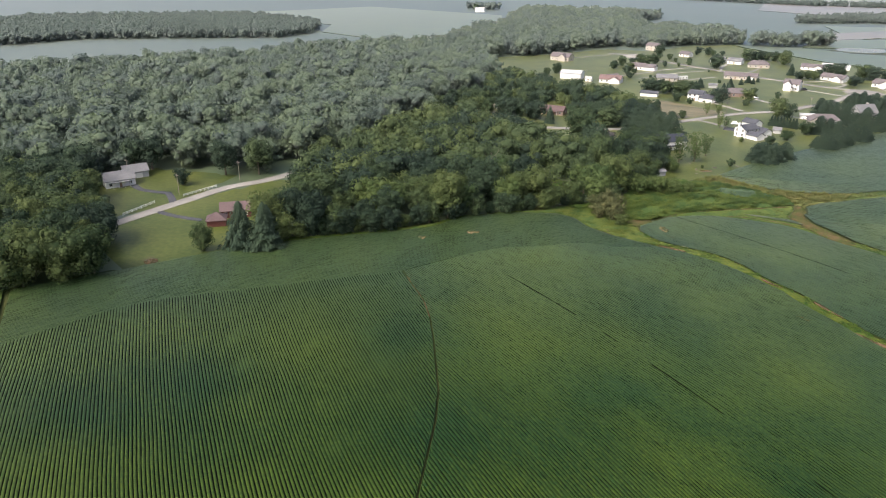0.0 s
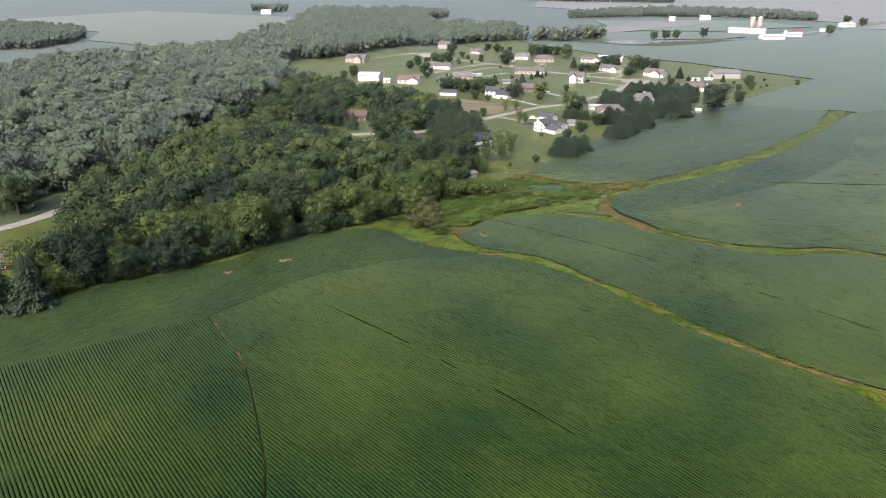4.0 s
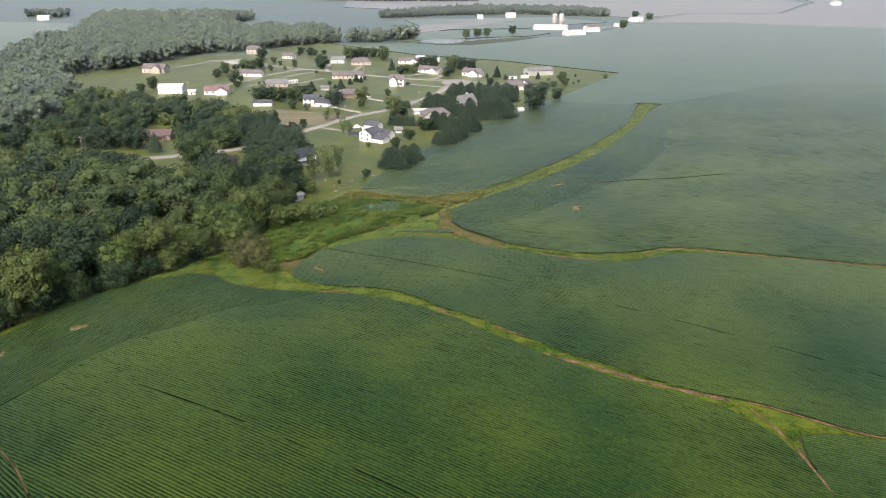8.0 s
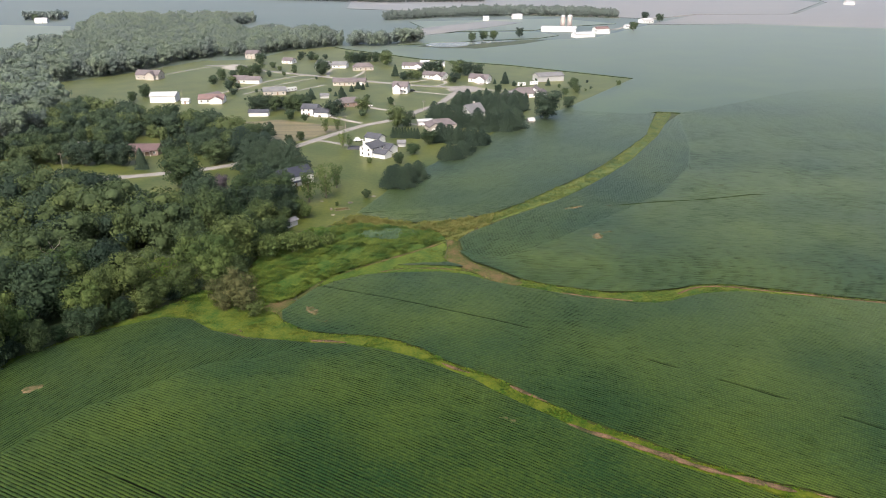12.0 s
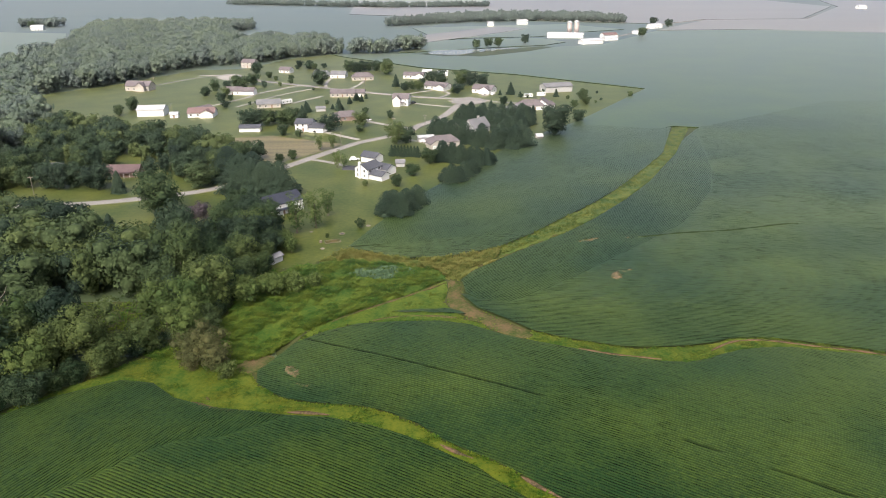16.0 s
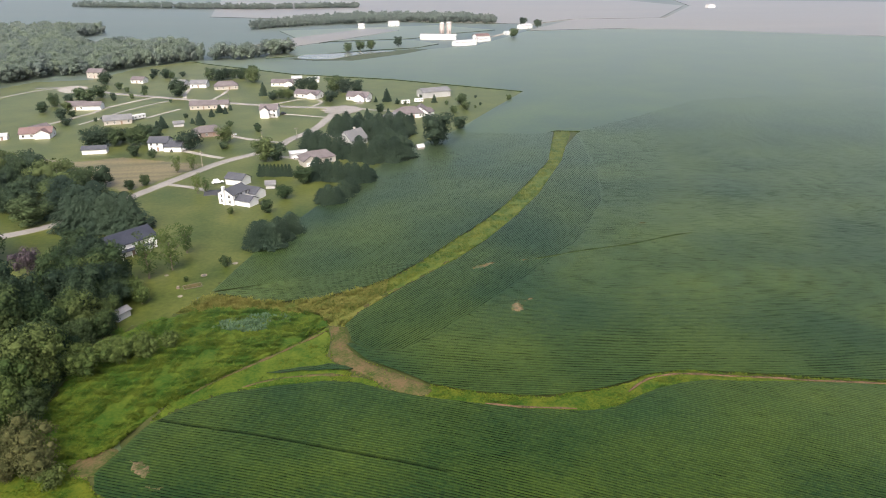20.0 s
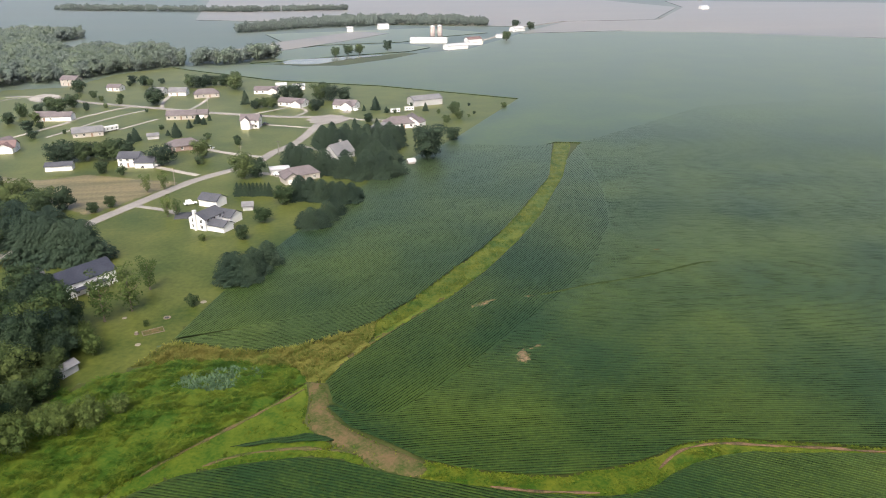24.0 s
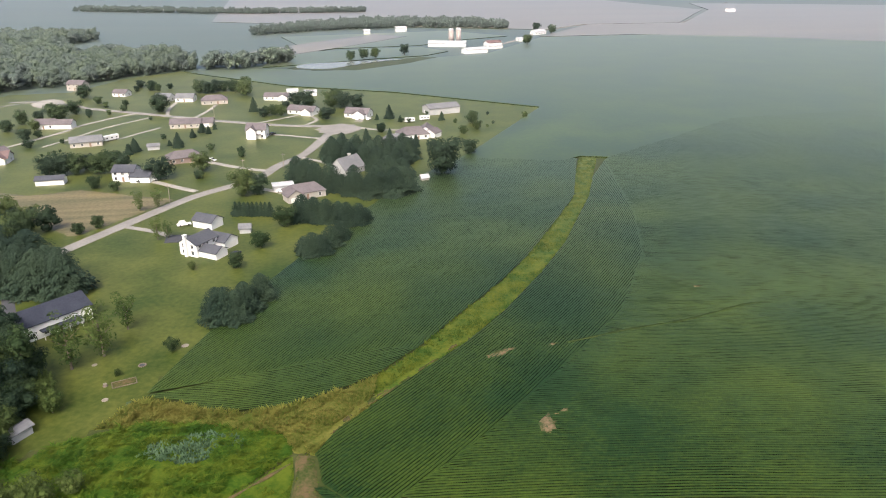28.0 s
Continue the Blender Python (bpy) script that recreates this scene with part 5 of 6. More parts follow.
def gabled(w, d, h, rise, over=0.45, thick=0.22, hip=0.0):
    """Wall and roof meshes of a block with its ridge along x."""
    x, y = w / 2, d / 2
    wall = Shape()
    if hip:
        wall.box(-x, x, -y, y, -0.3, h)
    else:
        wall.add([(-x, -y, -.3), (x, -y, -.3), (x, y, -.3), (-x, y, -.3), (-x, -y, h), (x, -y, h), (x, y, h), (-x, y, h), (-x, 0, h + rise), (x, 0, h + rise)],
                 [[0, 1, 5, 4], [1, 2, 6, 9, 5], [2, 3, 7, 6], [3, 0, 4, 8, 7], [3, 2, 1, 0], [4, 5, 9, 8], [6, 7, 8, 9]])
    k = rise / y
    ex, ey, ez = x + over, y + over, h - over * k
    top = h + rise + 0.02
    rx = max(0.3, x + over - hip)
    roof = Shape()
    vt = [(-ex, -ey, ez), (ex, -ey, ez), (ex, ey, ez), (-ex, ey, ez), (-rx, 0, top), (rx, 0, top)]
    v = [(a, b, c + thick) for a, b, c in vt] + [(a, b, c + 0.015) for a, b, c in vt]
    roof.add(v, [[0, 1, 5, 4], [2, 3, 4, 5], [7, 6, 10, 11], [9, 8, 11, 10], [6, 7, 1, 0], [8, 9, 3, 2], [1, 7, 11, 5], [8, 2, 5, 11], [0, 4, 10, 6], [4, 3, 9, 10]] if not hip else
             [[0, 1, 5, 4], [2, 3, 4, 5], [1, 2, 5], [3, 0, 4], [6, 7, 1, 0], [7, 8, 2, 1], [8, 9, 3, 2], [9, 6, 0, 3], [9, 8, 7, 6]])
    return wall, roof


def house(label, x, y, turn, w, d, h, rise, wall_m, roof_m, hip=0.0, wings=(), garage=None, chimney=None, panes=3, storeys=1, name="house", category="house", porch=False, end_panes=1):
    """A house: wall and roof of the main block and of its wings, windows, door, garage door, chimney.
    wings: (x, y, turn, w, d, h, rise) in the house's own axes; garage: (x, y, turn, width) of its door."""
    e = thing(name, x, y, lift_at(x, y), turn, label=label, category=category, group="houses" if category == "house" else "")
    a, b = gabled(w, d, h, rise, hip=hip)
    part("wall", a.mesh("wall", wall_m), e)
    part("roof", b.mesh("roof", roof_m), e)
    for wx, wy, wt, ww, wd, wh, wr in wings:
        a, b = gabled(ww, wd, wh, wr)
        part("wing_wall", a.mesh("wing_wall", wall_m), e, m=pose(wx, wy, 0, 0, 0, wt))
        part("wing_roof", b.mesh("wing_roof", roof_m), e, m=pose(wx, wy, 0.03, 0, 0, wt))
    for s in range(storeys):
        z = min(1.55 + 2.75 * s, h - 0.85)
        for k in range(panes):
            px = w * (-0.5 + (k + 0.5) / panes)
            if not (s == 0 and k == panes // 2 and panes > 1):
                window(e, px, -d / 2, z, 0)
            window(e, px, d / 2, z, 180)
        for k in range(end_panes):
            py = d * (-0.5 + (k + 0.5) / end_panes) + (0.6 if end_panes == 1 else 0)
            window(e, -w / 2, py, z, -90)
            window(e, w / 2, py, z, 90)
    if panes:
        part("door", Shape().box(-0.5, 0.5, -0.05, 0.03, 0, 2.1).mesh("door", DOOR), e, m=pose(w * (-0.5 + (panes // 2 + 0.5) / panes), -d / 2, 0.1))
        part("door_step", Shape().box(-0.9, 0.9, -1.1, 0, -0.25, 0.1).mesh("door_step", CONCRETE), e, m=pose(w * (-0.5 + (panes // 2 + 0.5) / panes), -d / 2 - 0.05, 0))
    if garage:
        gx, gy, gt, gw = garage
        s = Shape()
        for k in range(4):
            s.box(-gw / 2, gw / 2, -0.05 - 0.012 * (k % 2), 0.03, 0.05 + 0.55 * k, 0.58 + 0.55 * k)
        part("garage_door", s.mesh("garage_door", PAINT), e, m=pose(gx, gy, 0, 0, 0, gt))
    if chimney:
        cx, cy, cz, cm = chimney
        part("chimney", Shape().box(-0.6, 0.6, -0.45, 0.45, -0.2, cz).box(-0.7, 0.7, -0.55, 0.55, cz, cz + 0.2).mesh("chimney", cm), e, m=pose(cx, cy, 0))
    if porch:
        s = Shape().box(-w * 0.3, w * 0.3, -2.2, 0, 2.5, 2.7)
        part("porch_roof", s.mesh("porch_roof", roof_m), e, m=pose(0, -d / 2, 0))
        for k in range(4):
            part("porch_post", Shape().box(-.08, .08, -.08, .08, -.2, 2.5).mesh("porch_post", PAINT), e, m=pose(w * (-0.28 + 0.187 * k), -d / 2 - 2.0, 0))
    return e


house("white two-storey house with charcoal roof and chimney", -38.8, 374.2, 56, 10, 7.6, 4.6, 2.1, SIDING, ROOF_DARK, storeys=2, chimney=(-5.4, 0.4, 7.7, SIDING), wings=[(-1.2, -7.4, 90, 7.6, 5.6, 2.5, 1.5), (7.8, -3.2, 90, 8.6, 6.8, 2.9, 1.9)], garage=(7.8, -7.55, 0, 4.4), end_panes=2)
house("white detached garage with charcoal roof", -39.8, 400.3, -32, 9, 6.4, 3.0, 1.9, SIDING, ROOF_DARK, panes=0, name="garage", category="garage", garage=(-4.55, 0, -90, 4.5), end_panes=0)
house("white house with dark slate-blue roof among trees", -69.8, 323.8, 44, 18, 10, 4.6, 2.6, SIDING, ROOF_SLATE, wings=[(-10.8, 1.2, 0, 5, 8.6, 2.8, 2.2)], panes=5, garage=(-13.35, 1.2, -90, 4.8), porch=True)
house("tan-roofed house half hidden by pines", -5, 433, 22, 16, 10, 3, 2.6, SIDING_TAN, ROOF_BROWN, hip=3.5, wings=[(-6, -4, 90, 7, 7, 2.9, 2.1)], garage=(-6, -7.6, 0, 4.6))
house("low grey shed with flat pale roof", -14.5, 444, 11, 8.5, 6, 2.6, 0.5, SIDING_GREY, ROOF_METAL, panes=0, name="shed", category="shed", end_panes=0)
house("grey steep-gabled house among pines", 14.5, 468, 44, 13, 10, 3.0, 4.6, SIDING_GREY, ROOF_GREY, chimney=(3, 1.5, 8.2, SIDING_TAN))
house("grey-roofed house behind the pines", 41, 518, 15, 13, 10, 3, 3.4, SIDING_GREY, ROOF_GREY, hip=4)
house("large white house with grey-brown hip roof", 53, 535, 9, 17, 11, 3.0, 3.4, SIDING, ROOF_BROWN, hip=4.5, wings=[(10, 6, 70, 12, 8, 3, 2.6), (12, -1, 40, 7, 7, 2.8, 2.0)], garage=(-5, -5.55, 0, 4.8), panes=4)
house("long grey metal machine shed", 80, 606, 17, 22, 12, 4.2, 2.2, SIDING_GREY, ROOF_GREY, panes=0, name="machine_shed", category="barn", garage=(-11.05, 0, -90, 5), end_panes=0)
house("white house with brown roof by the turning place", 25, 602, -25, 16, 10, 3, 2.8, SIDING, ROOF_BROWN, wings=[(3, -5, 90, 7, 8, 2.9, 2.4)], garage=(3, -8.6, 0, 4.8))
house("tan-roofed ranch house with white front", -11, 619, -30, 20, 9, 2.9, 2.4, SIDING, ROOF_BROWN, wings=[(6, -4, 90, 7, 7, 2.8, 2)], garage=(6, -7.6, 0, 4.8), panes=4)
house("low white ranch house with tan roof", -32, 677, -12, 18, 9, 2.8, 2.2, SIDING, ROOF_BROWN, wings=[(6, -4, 90, 7, 7, 2.8, 2)], panes=4)
house("white two-storey house with brown gables", -35, 552, -8, 11, 9, 5.2, 2.8, SIDING, ROOF_BROWN, storeys=2, wings=[(-2, -4.5, 90, 5, 5, 5, 2.2)], porch=True)
house("long tan brick ranch house", -81, 588, 0, 18, 9, 2.9, 2.4, SIDING_TAN, ROOF_BROWN, wings=[(11.5, 1.5, 0, 9, 8, 2.8, 2.2)], garage=(11.5, -2.6, 0, 4.8), panes=5)
house("brown-roofed brick ranch house", -67, 503, 22, 16, 10, 2.9, 2.6, BRICK, ROOF_BROWN, hip=4, panes=4)
house("white split-level house with charcoal roof", -87, 473, -10, 10, 9, 4.6, 2.2, SIDING, ROOF_DARK, storeys=2, wings=[(8.5, -2.5, 0, 9, 8, 2.9, 2.2)], garage=(8.5, -6.55, 0, 4.8))
house("long low white shed with dark roof", -119.5, 470.5, 3, 12, 5.5, 2.6, 1.3, SIDING, ROOF_DARK, panes=0, name="shed", category="shed", end_panes=0)
house("tan ranch house with grey roof", -127, 547, 14, 16, 9, 2.9, 2.4, SIDING_TAN, ROOF_GREY, panes=4)
house("white house of two gabled blocks", -166, 600, -4, 12, 9, 3, 2.6, SIDING, ROOF_BROWN, wings=[(11, -1, 0, 11, 8, 3, 2.2)], garage=(11, -5.05, 0, 4.8), panes=3)
house("cream two-storey house with brown roof by the wood", -194, 751, -20, 14, 9, 5, 2.6, SIDING_TAN, ROOF_BROWN, storeys=2)
house("small white house near the wood", -151, 714, -20, 11, 8, 2.8, 2.2, SIDING, ROOF_BROWN)
house("white ranch house behind trees", -114, 686, -18, 12, 9, 3, 2.6, SIDING, ROOF_GREY)
house("white ranch house with grey roof and garage", -98, 682, -8, 13, 9, 3, 2.6, SIDING, ROOF_GREY, garage=(3, -4.55, 0, 4.8))
house("tan-roofed hip house on the side road", -76, 669, 9, 18, 10, 3, 3, SIDING_TAN, ROOF_BROWN, hip=4, panes=4)
house("white cottage at the hay field", -166, 526, 60, 12, 8, 2.8, 2.2, SIDING, ROOF_BROWN)
house("plain white metal barn", -197.5, 521, 5, 17, 12, 4.6, 1.8, SIDING, ROOF_METAL, panes=0, name="barn", category="barn", end_panes=0)
house("white house with faded red roof", -163, 516, 5, 17, 9, 3, 2.6, SIDING, ROOF_PINK, wings=[(4, -4, 90, 7, 8, 3, 2.2)], panes=4)
house("small white outbuilding beside the barn", -180, 512, 5, 5, 4, 2.4, 1.2, SIDING, ROOF_METAL, panes=1, name="shed", category="shed", end_panes=0)
house("tan house with brown gables by the wood", -247, 621, -8, 20, 10, 4, 3.2, SIDING_TAN, ROOF_BROWN, wings=[(4, -5, 90, 6, 7, 4, 2.8)], panes=4)
house("grey-roofed house hidden by trees", -188, 377, 20, 11, 9, 3, 3, SIDING_GREY, ROOF_GREY, hip=2.5)
house("brown brick house with porch", -154, 377, 2, 15, 8, 2.9, 2.2, BRICK, ROOF_RUST, panes=4, porch=True)
house("dark red house with faded red roof", -183, 135.5, 43, 11, 7.5, 2.9, 2.2, RED_BOARD, ROOF_RUST, panes=3)
house("dark red garage with hip roof", -181, 124, 43, 6.6, 5.8, 2.6, 1.9, RED_BOARD, ROOF_RUST, hip=3.4, panes=0, name="garage", category="garage", garage=(-3.35, 0, -90, 2.6), end_panes=0)
house("white farmhouse with grey roof", -255, 137, 66, 12, 8, 3.2, 2.8, SIDING, ROOF_GREY, panes=3, porch=True)
house("grey-roofed garage beside the farmhouse", -260, 149, 66, 10, 7.5, 3, 2.4, SIDING_GREY, ROOF_GREY, panes=0, name="garage", category="garage", garage=(0, -3.8, 0, 4.6))
house("small open lean-to shed under trees", -59, 272, 55, 4.6, 3, 2.2, 0.7, SIDING_GREY, ROOF_GREY, panes=0, name="shed", category="shed", end_panes=0)
house("tiny pale garden shed at the lawn edge", 48.8, 446.5, 15, 3.4, 2.8, 2.1, 1.1, SIDING_TAN, ROOF_METAL, panes=0, name="garden_shed", category="shed", end_panes=0)
house("small grey garden shed", -25, 391, 0, 4, 3, 2.2, 1.2, SIDING_GREY, ROOF_GREY, panes=0, name="garden_shed", category="shed", end_panes=0)
house("small grey garden shed on the lawn", -88, 531, 10, 6, 3.5, 2.2, 1.1, SIDING_GREY, ROOF_GREY, panes=0, name="garden_shed", category="shed", end_panes=0)
house("white shed at the field's edge", -8, 690, 0, 9, 6, 2.8, 1.5, SIDING, ROOF_METAL, panes=0, name="shed", category="shed", end_panes=0)
house("white shed behind the houses", -22, 700, 0, 8, 6, 2.6, 1.4, SIDING, ROOF_METAL, panes=0, name="shed", category="shed", end_panes=0)

# the far farm
house("long white livestock barn", 149, 1022, -13, 46, 13, 3.6, 2.6, SIDING, ROOF_METAL, panes=0, name="barn", category="barn", end_panes=0)
house("white open-fronted machine shed", 168, 944, 22, 28, 11, 4, 2.0, SIDING, ROOF_METAL, panes=0, name="machine_shed", category="barn", garage=(-8, -5.55, 0, 6), end_panes=0)
house("white farm building in the haze", 204, 1014, 22, 20, 10, 4, 2.4, SIDING, ROOF_PINK, panes=0, name="barn", category="barn", end_panes=0)
house("long white farm shed", 200, 985, 18, 18, 7, 3, 1.6, SIDING, ROOF_METAL, panes=0, name="shed", category="shed", end_panes=0)
house("white shed by the farm road", 254, 1064, 15, 14, 8, 3, 1.8, SIDING, ROOF_METAL, panes=0, name="shed", category="shed", end_panes=0)
house("white farmhouse in the haze", 300, 1152, 30, 22, 10, 4, 2.6, SIDING, ROOF_METAL, panes=4)
house("small white far shed", 60, 1200, 0, 9, 8, 5, 2.2, SIDING, ROOF_METAL, panes=0, name="shed", category="shed", end_panes=0)
house("far white farmhouse at the tree belt", 112, 1236, 10, 16, 9, 5, 2.6, SIDING, ROOF_METAL, panes=4)
house("far white house in the haze", -640, 1190, 10, 18, 10, 5, 2.6, SIDING, ROOF_METAL, panes=4)
house("far white farm shed in the haze", 820, 1560, 10, 18, 10, 5, 2.6, SIDING, ROOF_METAL, panes=0, name="shed", category="shed", end_panes=0)
for x, y, hh in ((157, 1041, 17), (166, 1039, 17.5)):
    e = thing("silo", x, y, 0, label="pale concrete farm silo with domed cap", category="silo", group="silos")
    part("body", Shape().tube(0, 0, [(0, 3.3), (hh, 3.3)], 20).mesh("body", SILO, True), e)
    part("dome", Shape().tube(0, 0, [(hh, 3.4)] + [(hh + 2.6 * math.sin(a), 3.4 * math.cos(a) + 0.05) for a in (0.3, 0.7, 1.1, 1.5)], 20).mesh("dome", ROOF_METAL, True), e)
    for k in range(6):
        part("hoop", Shape().tube(0, 0, [(1.5 + 2.6 * k, 3.36), (1.7 + 2.6 * k, 3.36)], 20).mesh("hoop", SILO), e)
pond = [(-24, 838), (8, 829), (18, 842), (30, 856), (48, 868), (62, 884), (88, 896), (72, 898), (40, 888), (12, 880), (-14, 877), (-27, 862)]
cover("pond", smooth_poly(pond), 4, 1.05, 0.0, WATER, 71, hem=False, label="still farm pond mirroring the sky", category="pond", kind="structure")
cover("pond_bank", [(-40, 838), (-20, 872), (20, 864), (56, 880), (100, 915), (125, 912), (120, 904), (85, 860), (30, 816), (-10, 818)], 6, 0.8, 0.02, GROUND, 72, label="pale grassy bank round the pond", category="bank", kind="structure")

# ---- vehicles, poles, fences ----


def car(x, y, turn, paint, label, long=4.6, tall=1.5, box=False):
    e = thing("camper" if box else "car", x, y, 0.2, turn, label=label, category="camper" if box else "car", group="" if box else "parked cars")
    a, w = long / 2, 0.9 if not box else 1.15
    body = Shape()
    if box:
        body.box(-a, a, -w, w, 0.55, tall).box(-a - 0.7, -a, -0.4, 0.4, 0.6, 0.8)
    else:
        body.add([(-a, -w, .35), (a, -w, .35), (a, w, .35), (-a, w, .35), (-a, -w, .85), (a, -w, .8), (a, w, .8), (-a, w, .85)], [[3, 2, 1, 0], [0, 1, 5, 4], [1, 2, 6, 5], [2, 3, 7, 6], [3, 0, 4, 7], [4, 5, 6, 7]])
        body.add([(-a * .8, -w * .92, .85), (a * .45, -w * .92, .82), (a * .45, w * .92, .82), (-a * .8, w * .92, .85), (-a * .6, -w * .78, tall), (a * .15, -w * .78, tall), (a * .15, w * .78, tall), (-a * .6, w * .78, tall)], [[4, 5, 6, 7], [0, 1, 5, 4], [1, 2, 6, 5], [2, 3, 7, 6], [3, 0, 4, 7]])
        part("windscreen", Shape().add([(a * .46, -w * .85, .87), (a * .46, w * .85, .87), (a * .18, w * .74, tall - .06), (a * .18, -w * .74, tall - .06)], [[0, 1, 2, 3]]).mesh("windscreen", GLASS), e)
    part("body", body.mesh("body", paint), e)
    if box:
        for k in range(3):
            part("window", Shape().box(-0.5, 0.5, -0.02, 0.02, -0.35, 0.35).mesh("window", GLASS), e, m=pose(-a + long * (k + 0.5) / 3, -w - 0.01, 1.8))
    for sx in (-0.6, 0.6):
        for sy in (-1, 1):
            part("wheel", Shape().tube(0, 0, [(-0.1, 0.33), (0.1, 0.33)], 12).mesh("wheel", RUBBER), e, m=pose(sx * a, sy * w, 0.33, 90, 0, 0))


car(-49, 402, 20, CAR_WHITE, "white van parked beside the garage", 5.2, 2.0)
car(-26, 368, 60, CAR_DARK, "dark car parked beside the white house")
car(-79.5, 466.5, 40, CAR_DARK, "dark car parked before the garage")
car(-75, 467, 40, CAR_WHITE, "white car parked on the driveway")
car(-53, 500, -30, CAR_WHITE, "white car parked on the driveway")
car(-27, 556, 60, CAR_DARK, "dark car parked beside the two-storey house")
car(-15, 440, 10, CAR_WHITE, "white car parked by the low shed")
car(24, 591, 70, CAR_WHITE, "white car parked near the turning place")
car(31, 590, 60, CAR_WHITE, "white car parked near the turning place")
car(-117, 557, 50, CAR_WHITE, "long white camper parked beside a ranch house", 9, 3.1, True)
car(56, 578, 10, CAR_WHITE, "white camper parked behind the houses", 6, 2.8, True)
car(66, 583, 10, CAR_WHITE, "white camper parked behind the houses", 6, 2.8, True)


def pole(x, y, h, turn=0.0, lamp=False):
    e = thing("utility_pole", x, y, lift_at(x, y), turn, label="weathered wooden utility pole with cross-arm", category="utility pole", group="utility poles")
    part("post", Shape().tube(0, 0, [(-0.3, 0.17), (h, 0.11)], 8).mesh("post", TIMBER), e)
    part("cross_arm", Shape().box(-1.1, 1.1, -0.06, 0.06, h - 0.8, h - 0.62).mesh("cross_arm", TIMBER), e)
    for k in (-1, 0, 1):
        part("insulator", Shape().tube(k * 0.95, 0, [(h - 0.62, 0.05), (h - 0.45, 0.05)], 6).mesh("insulator", SILO), e)


for x, y, h in ((-221.4, 140.8, 9), (-213.7, 167.1, 9.5), (-60, 432, 8), (-34, 470, 8), (-180, 345, 9), (-67, 607, 9), (-16, 478, 8), (-185, 520, 8), (-240, 632, 9), (-262, 147, 8)):
    pole(x, y, h)
fence = thing("white_fence", 0, 0, 0, label="white painted rail fence along the farm drive", category="fence")
for k in range(8):
    t = k / 7
    x, y = -218.5 - 2.2 * t, 112 + 16 * t
    part("post", Shape().box(x - .08, x + .08, y - .08, y + .08, -0.2, 1.25).mesh("post", PAINT), fence)
    if k < 7:
        for z in (0.45, 0.85, 1.15):
            part("rail", Shape().limb((x, y, z), (-218.5 - 2.2 * (k + 1) / 7, 112 + 16 * (k + 1) / 7, z), 0.07, 0.07, 4).mesh("rail", PAINT), fence)

# things left on the lawn
bed = thing("garden_bed", -42.5, 290.3, 0.1, 20, label="bare brown garden bed on the lawn", category="garden bed")
part("soil", Shape().box(-2.6, 2.6, -1.3, 1.3, -0.1, 0.08).mesh("soil", WORN), bed)
for k, (x0, x1, y0, y1) in enumerate(((-2.75, 2.75, -1.45, -1.3), (-2.75, 2.75, 1.3, 1.45), (-2.75, -2.6, -1.3, 1.3), (2.6, 2.75, -1.3, 1.3))):
    part("edging", Shape().box(x0, x1, y0, y1, -0.1, 0.16).mesh("edging", BARK), bed)
ring = thing("fire_pit", -40.2, 298, 0.1, label="round fire pit of weathered stones on the lawn", category="fire pit")
for k in range(12):
    q = 2 * math.pi * k / 12
    part("stone", Shape().tube(0.85 * math.cos(q), 0.85 * math.sin(q), [(-0.1, 0.2), (0.16, 0.19), (0.24, 0.1)], 7).mesh("stone", BARK), ring)
part("ash", Shape().tube(0, 0, [(-0.05, 0.7), (0.05, 0.68)], 12).mesh("ash", DARK_ASPHALT), ring)
for x, y, w, d, t in ((-31.5, 306.5, 2.0, 1.4, 20), (-24.5, 312.5, 2.0, 1.6, 30), (-45, 283.5, 1.6, 1.4, 0), (-52, 300, 1.4, 1.0, 10)):
    e = thing("stone_slab", x, y, 0.05, t, label="pale flat stone slab lying in the lawn", category="stone slab", group="lawn slabs")
    part("slab", Shape().tube(0, 0, [(-0.1, w * 0.5), (0.12, w * 0.48), (0.18, w * 0.42)], 9).mesh("slab", TIMBER), e)
stump = thing("tree_stump", -46.6, 289.6, 0.05, label="dark cut tree stump on the lawn", category="tree stump")
part("stump", Shape().tube(0, 0, [(-0.1, 0.7), (0.3, 0.5), (0.7, 0.45)], 10).mesh("stump", BARK), stump)
part("cut_face", Shape().tube(0, 0, [(0.7, 0.43), (0.72, 0.42)], 10).mesh("cut_face", TIMBER), stump)
tarp = thing("tarp", -181, 372, 0, 15, label="turquoise tarpaulin pool beside the grey house", category="pool")
part("wall", Shape().tube(0, 0, [(0, 2.6), (1.1, 2.6)], 18).mesh("wall", TARP), tarp)
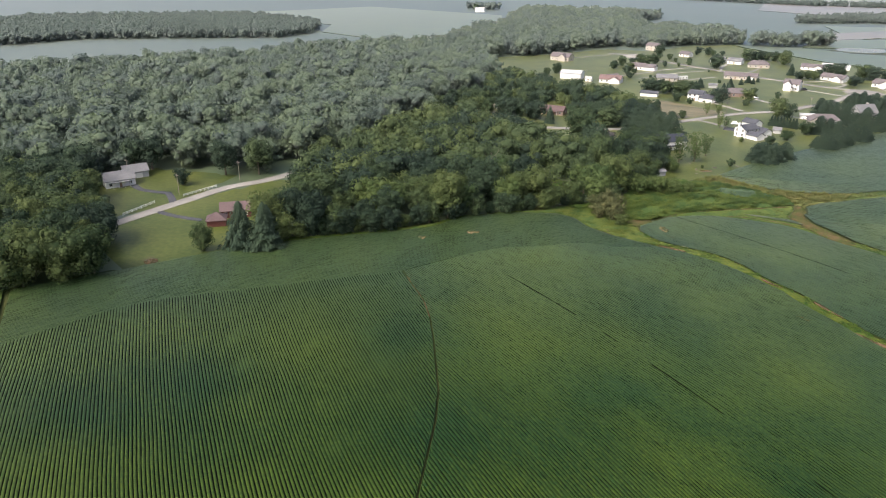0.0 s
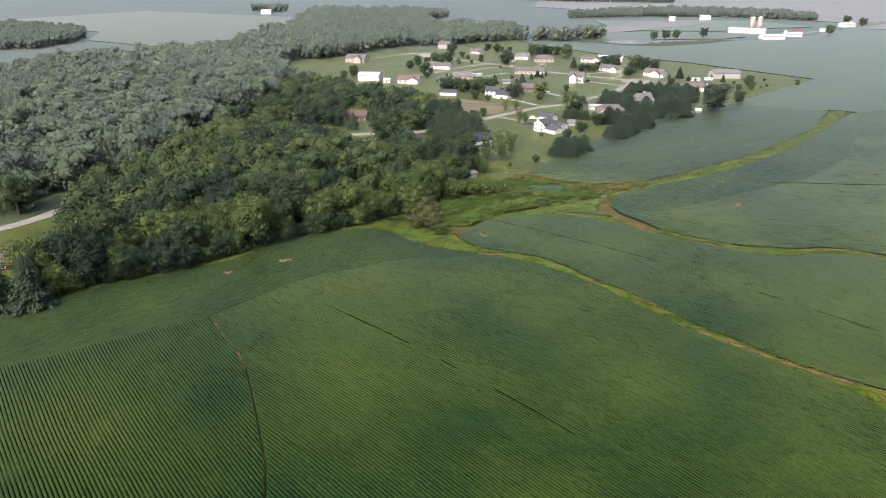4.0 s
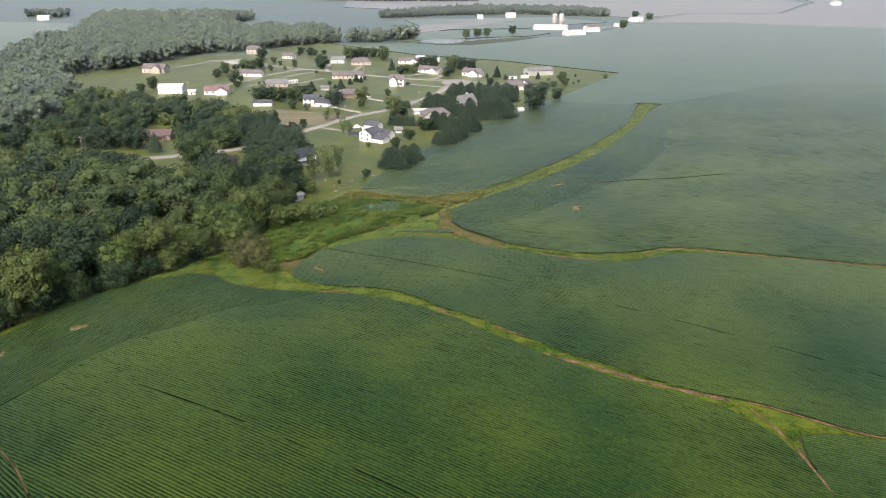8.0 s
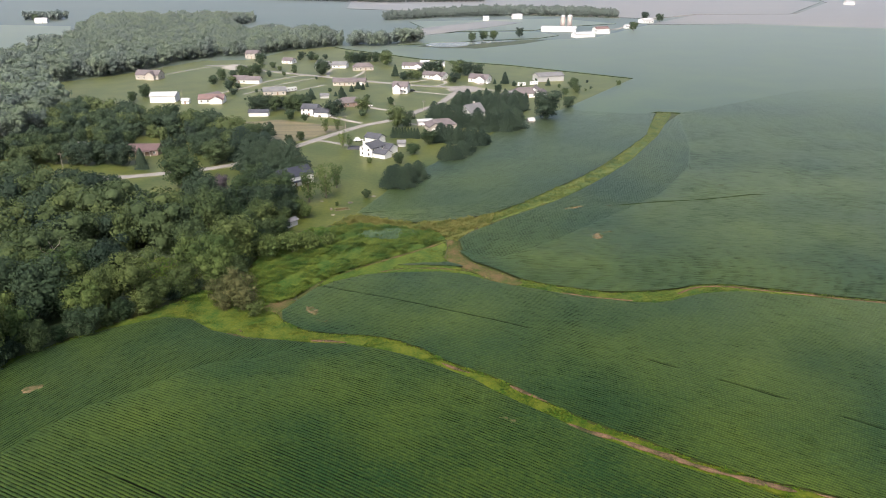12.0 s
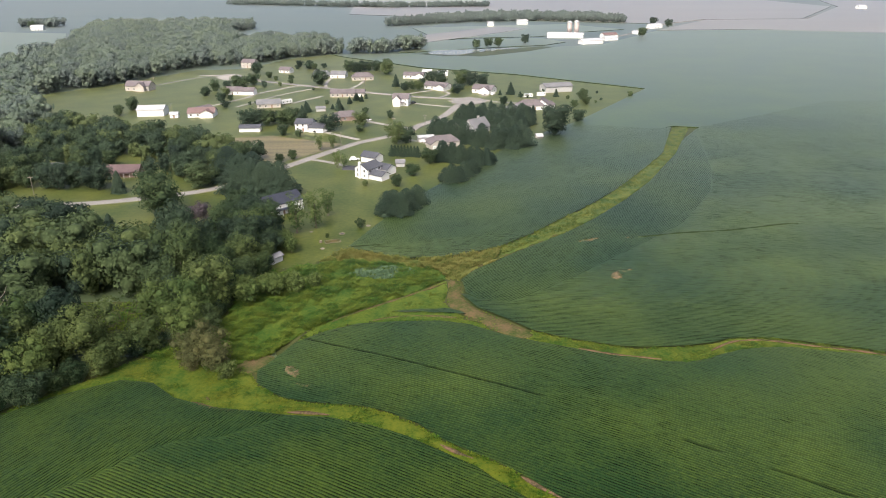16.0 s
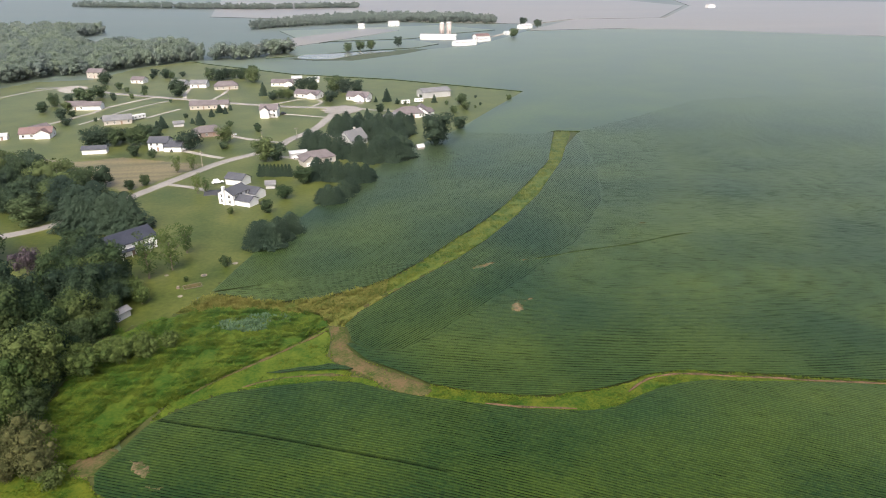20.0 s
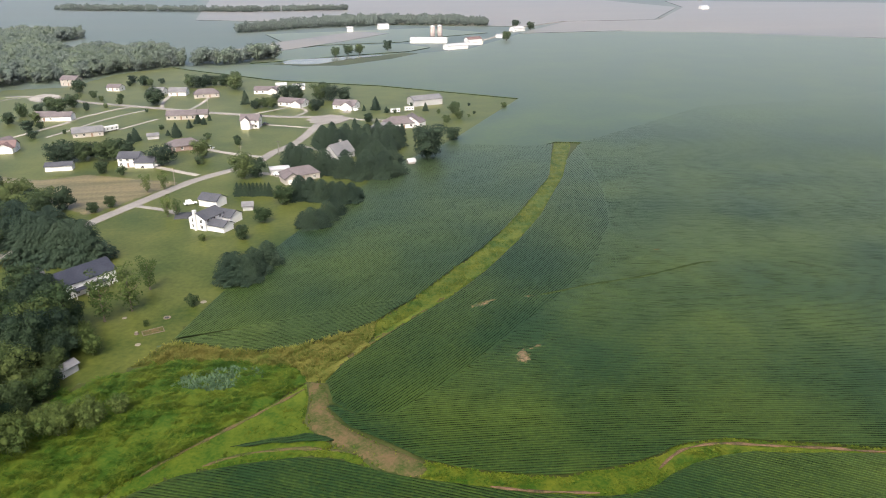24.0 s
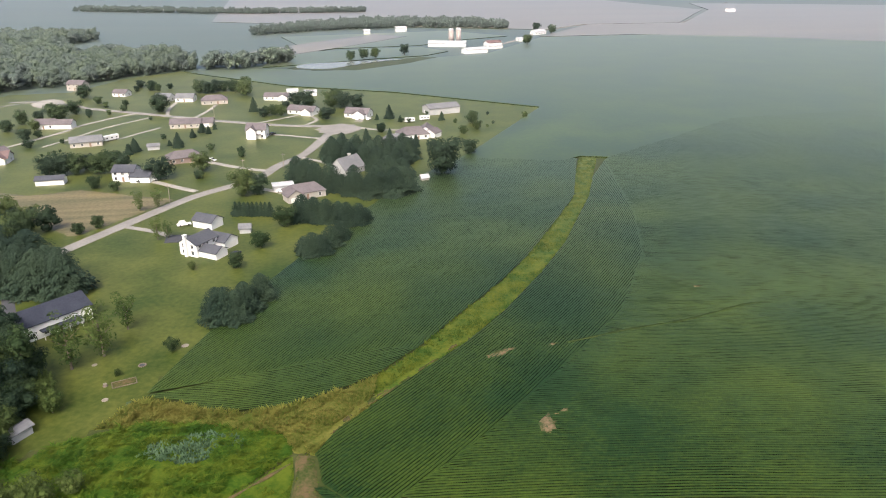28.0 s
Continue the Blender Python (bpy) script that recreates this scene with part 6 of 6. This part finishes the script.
part("rim", Shape().tube(0, 0, [(1.1, 2.68), (1.18, 2.68)], 18).mesh("rim", PAINT), tarp)

snag = thing("dead_tree", -116, 215, 0, label="bare pale dead tree in the copse", category="tree")
part("trunk", Shape().limb((0, 0, -0.3), (0.4, 0.2, 8), 0.32, 0.2, 8).limb((0.4, 0.2, 8), (0.2, 0.8, 14.5), 0.2, 0.06, 7).mesh("trunk", TIMBER), snag)
for k in range(9):
    q, z = 2.4 * k, 6.5 + 0.8 * k
    part("limb", Shape().limb((0.35, 0.25, z), (0.35 + 2.6 * math.cos(q), 0.25 + 2.6 * math.sin(q), z + 2.4), 0.11, 0.06, 6).limb((0.35 + 2.6 * math.cos(q), 0.25 + 2.6 * math.sin(q), z + 2.4), (0.35 + 3.4 * math.cos(q + 0.3), 0.25 + 3.4 * math.sin(q + 0.3), z + 4.0), 0.06, 0.02, 5).mesh("limb", TIMBER), snag)

# brush heap on the lawn, second fence along the road
heap = thing("brush_heap", -172.8, 88.5, 0.1, label="heap of cut brown brush on the lawn", category="brush heap")
part("ash", Shape().tube(0, 0, [(-0.1, 2.4), (0.15, 2.0), (0.5, 0.9), (0.7, 0.2)], 11).mesh("ash", SOIL), heap)
heap_rng = random.Random(8)
for k in range(26):
    q, z = heap_rng.uniform(0, 6.28), heap_rng.uniform(0.1, 0.7)
    x, y = heap_rng.uniform(-1.6, 1.6), heap_rng.uniform(-1.2, 1.2)
    part("branch", Shape().limb((x, y, z), (x + 1.6 * math.cos(q), y + 1.6 * math.sin(q), z + 0.35), 0.07, 0.03, 5).mesh("branch", BARK), heap)
verge = thing("white_fence", 0, 0, 0, label="white painted rail fence along the country road", category="fence")
for k in range(9):
    x, y = -217.8 + 0.2 * k, 140 + 2.0 * k
    part("post", Shape().box(x - .08, x + .08, y - .08, y + .08, -0.2, 1.2).mesh("post", PAINT), verge)
    if k < 8:
        for z in (0.45, 0.8, 1.1):
            part("rail", Shape().limb((x, y, z), (x + 0.2, y + 2.0, z), 0.07, 0.07, 4).mesh("rail", PAINT), verge)
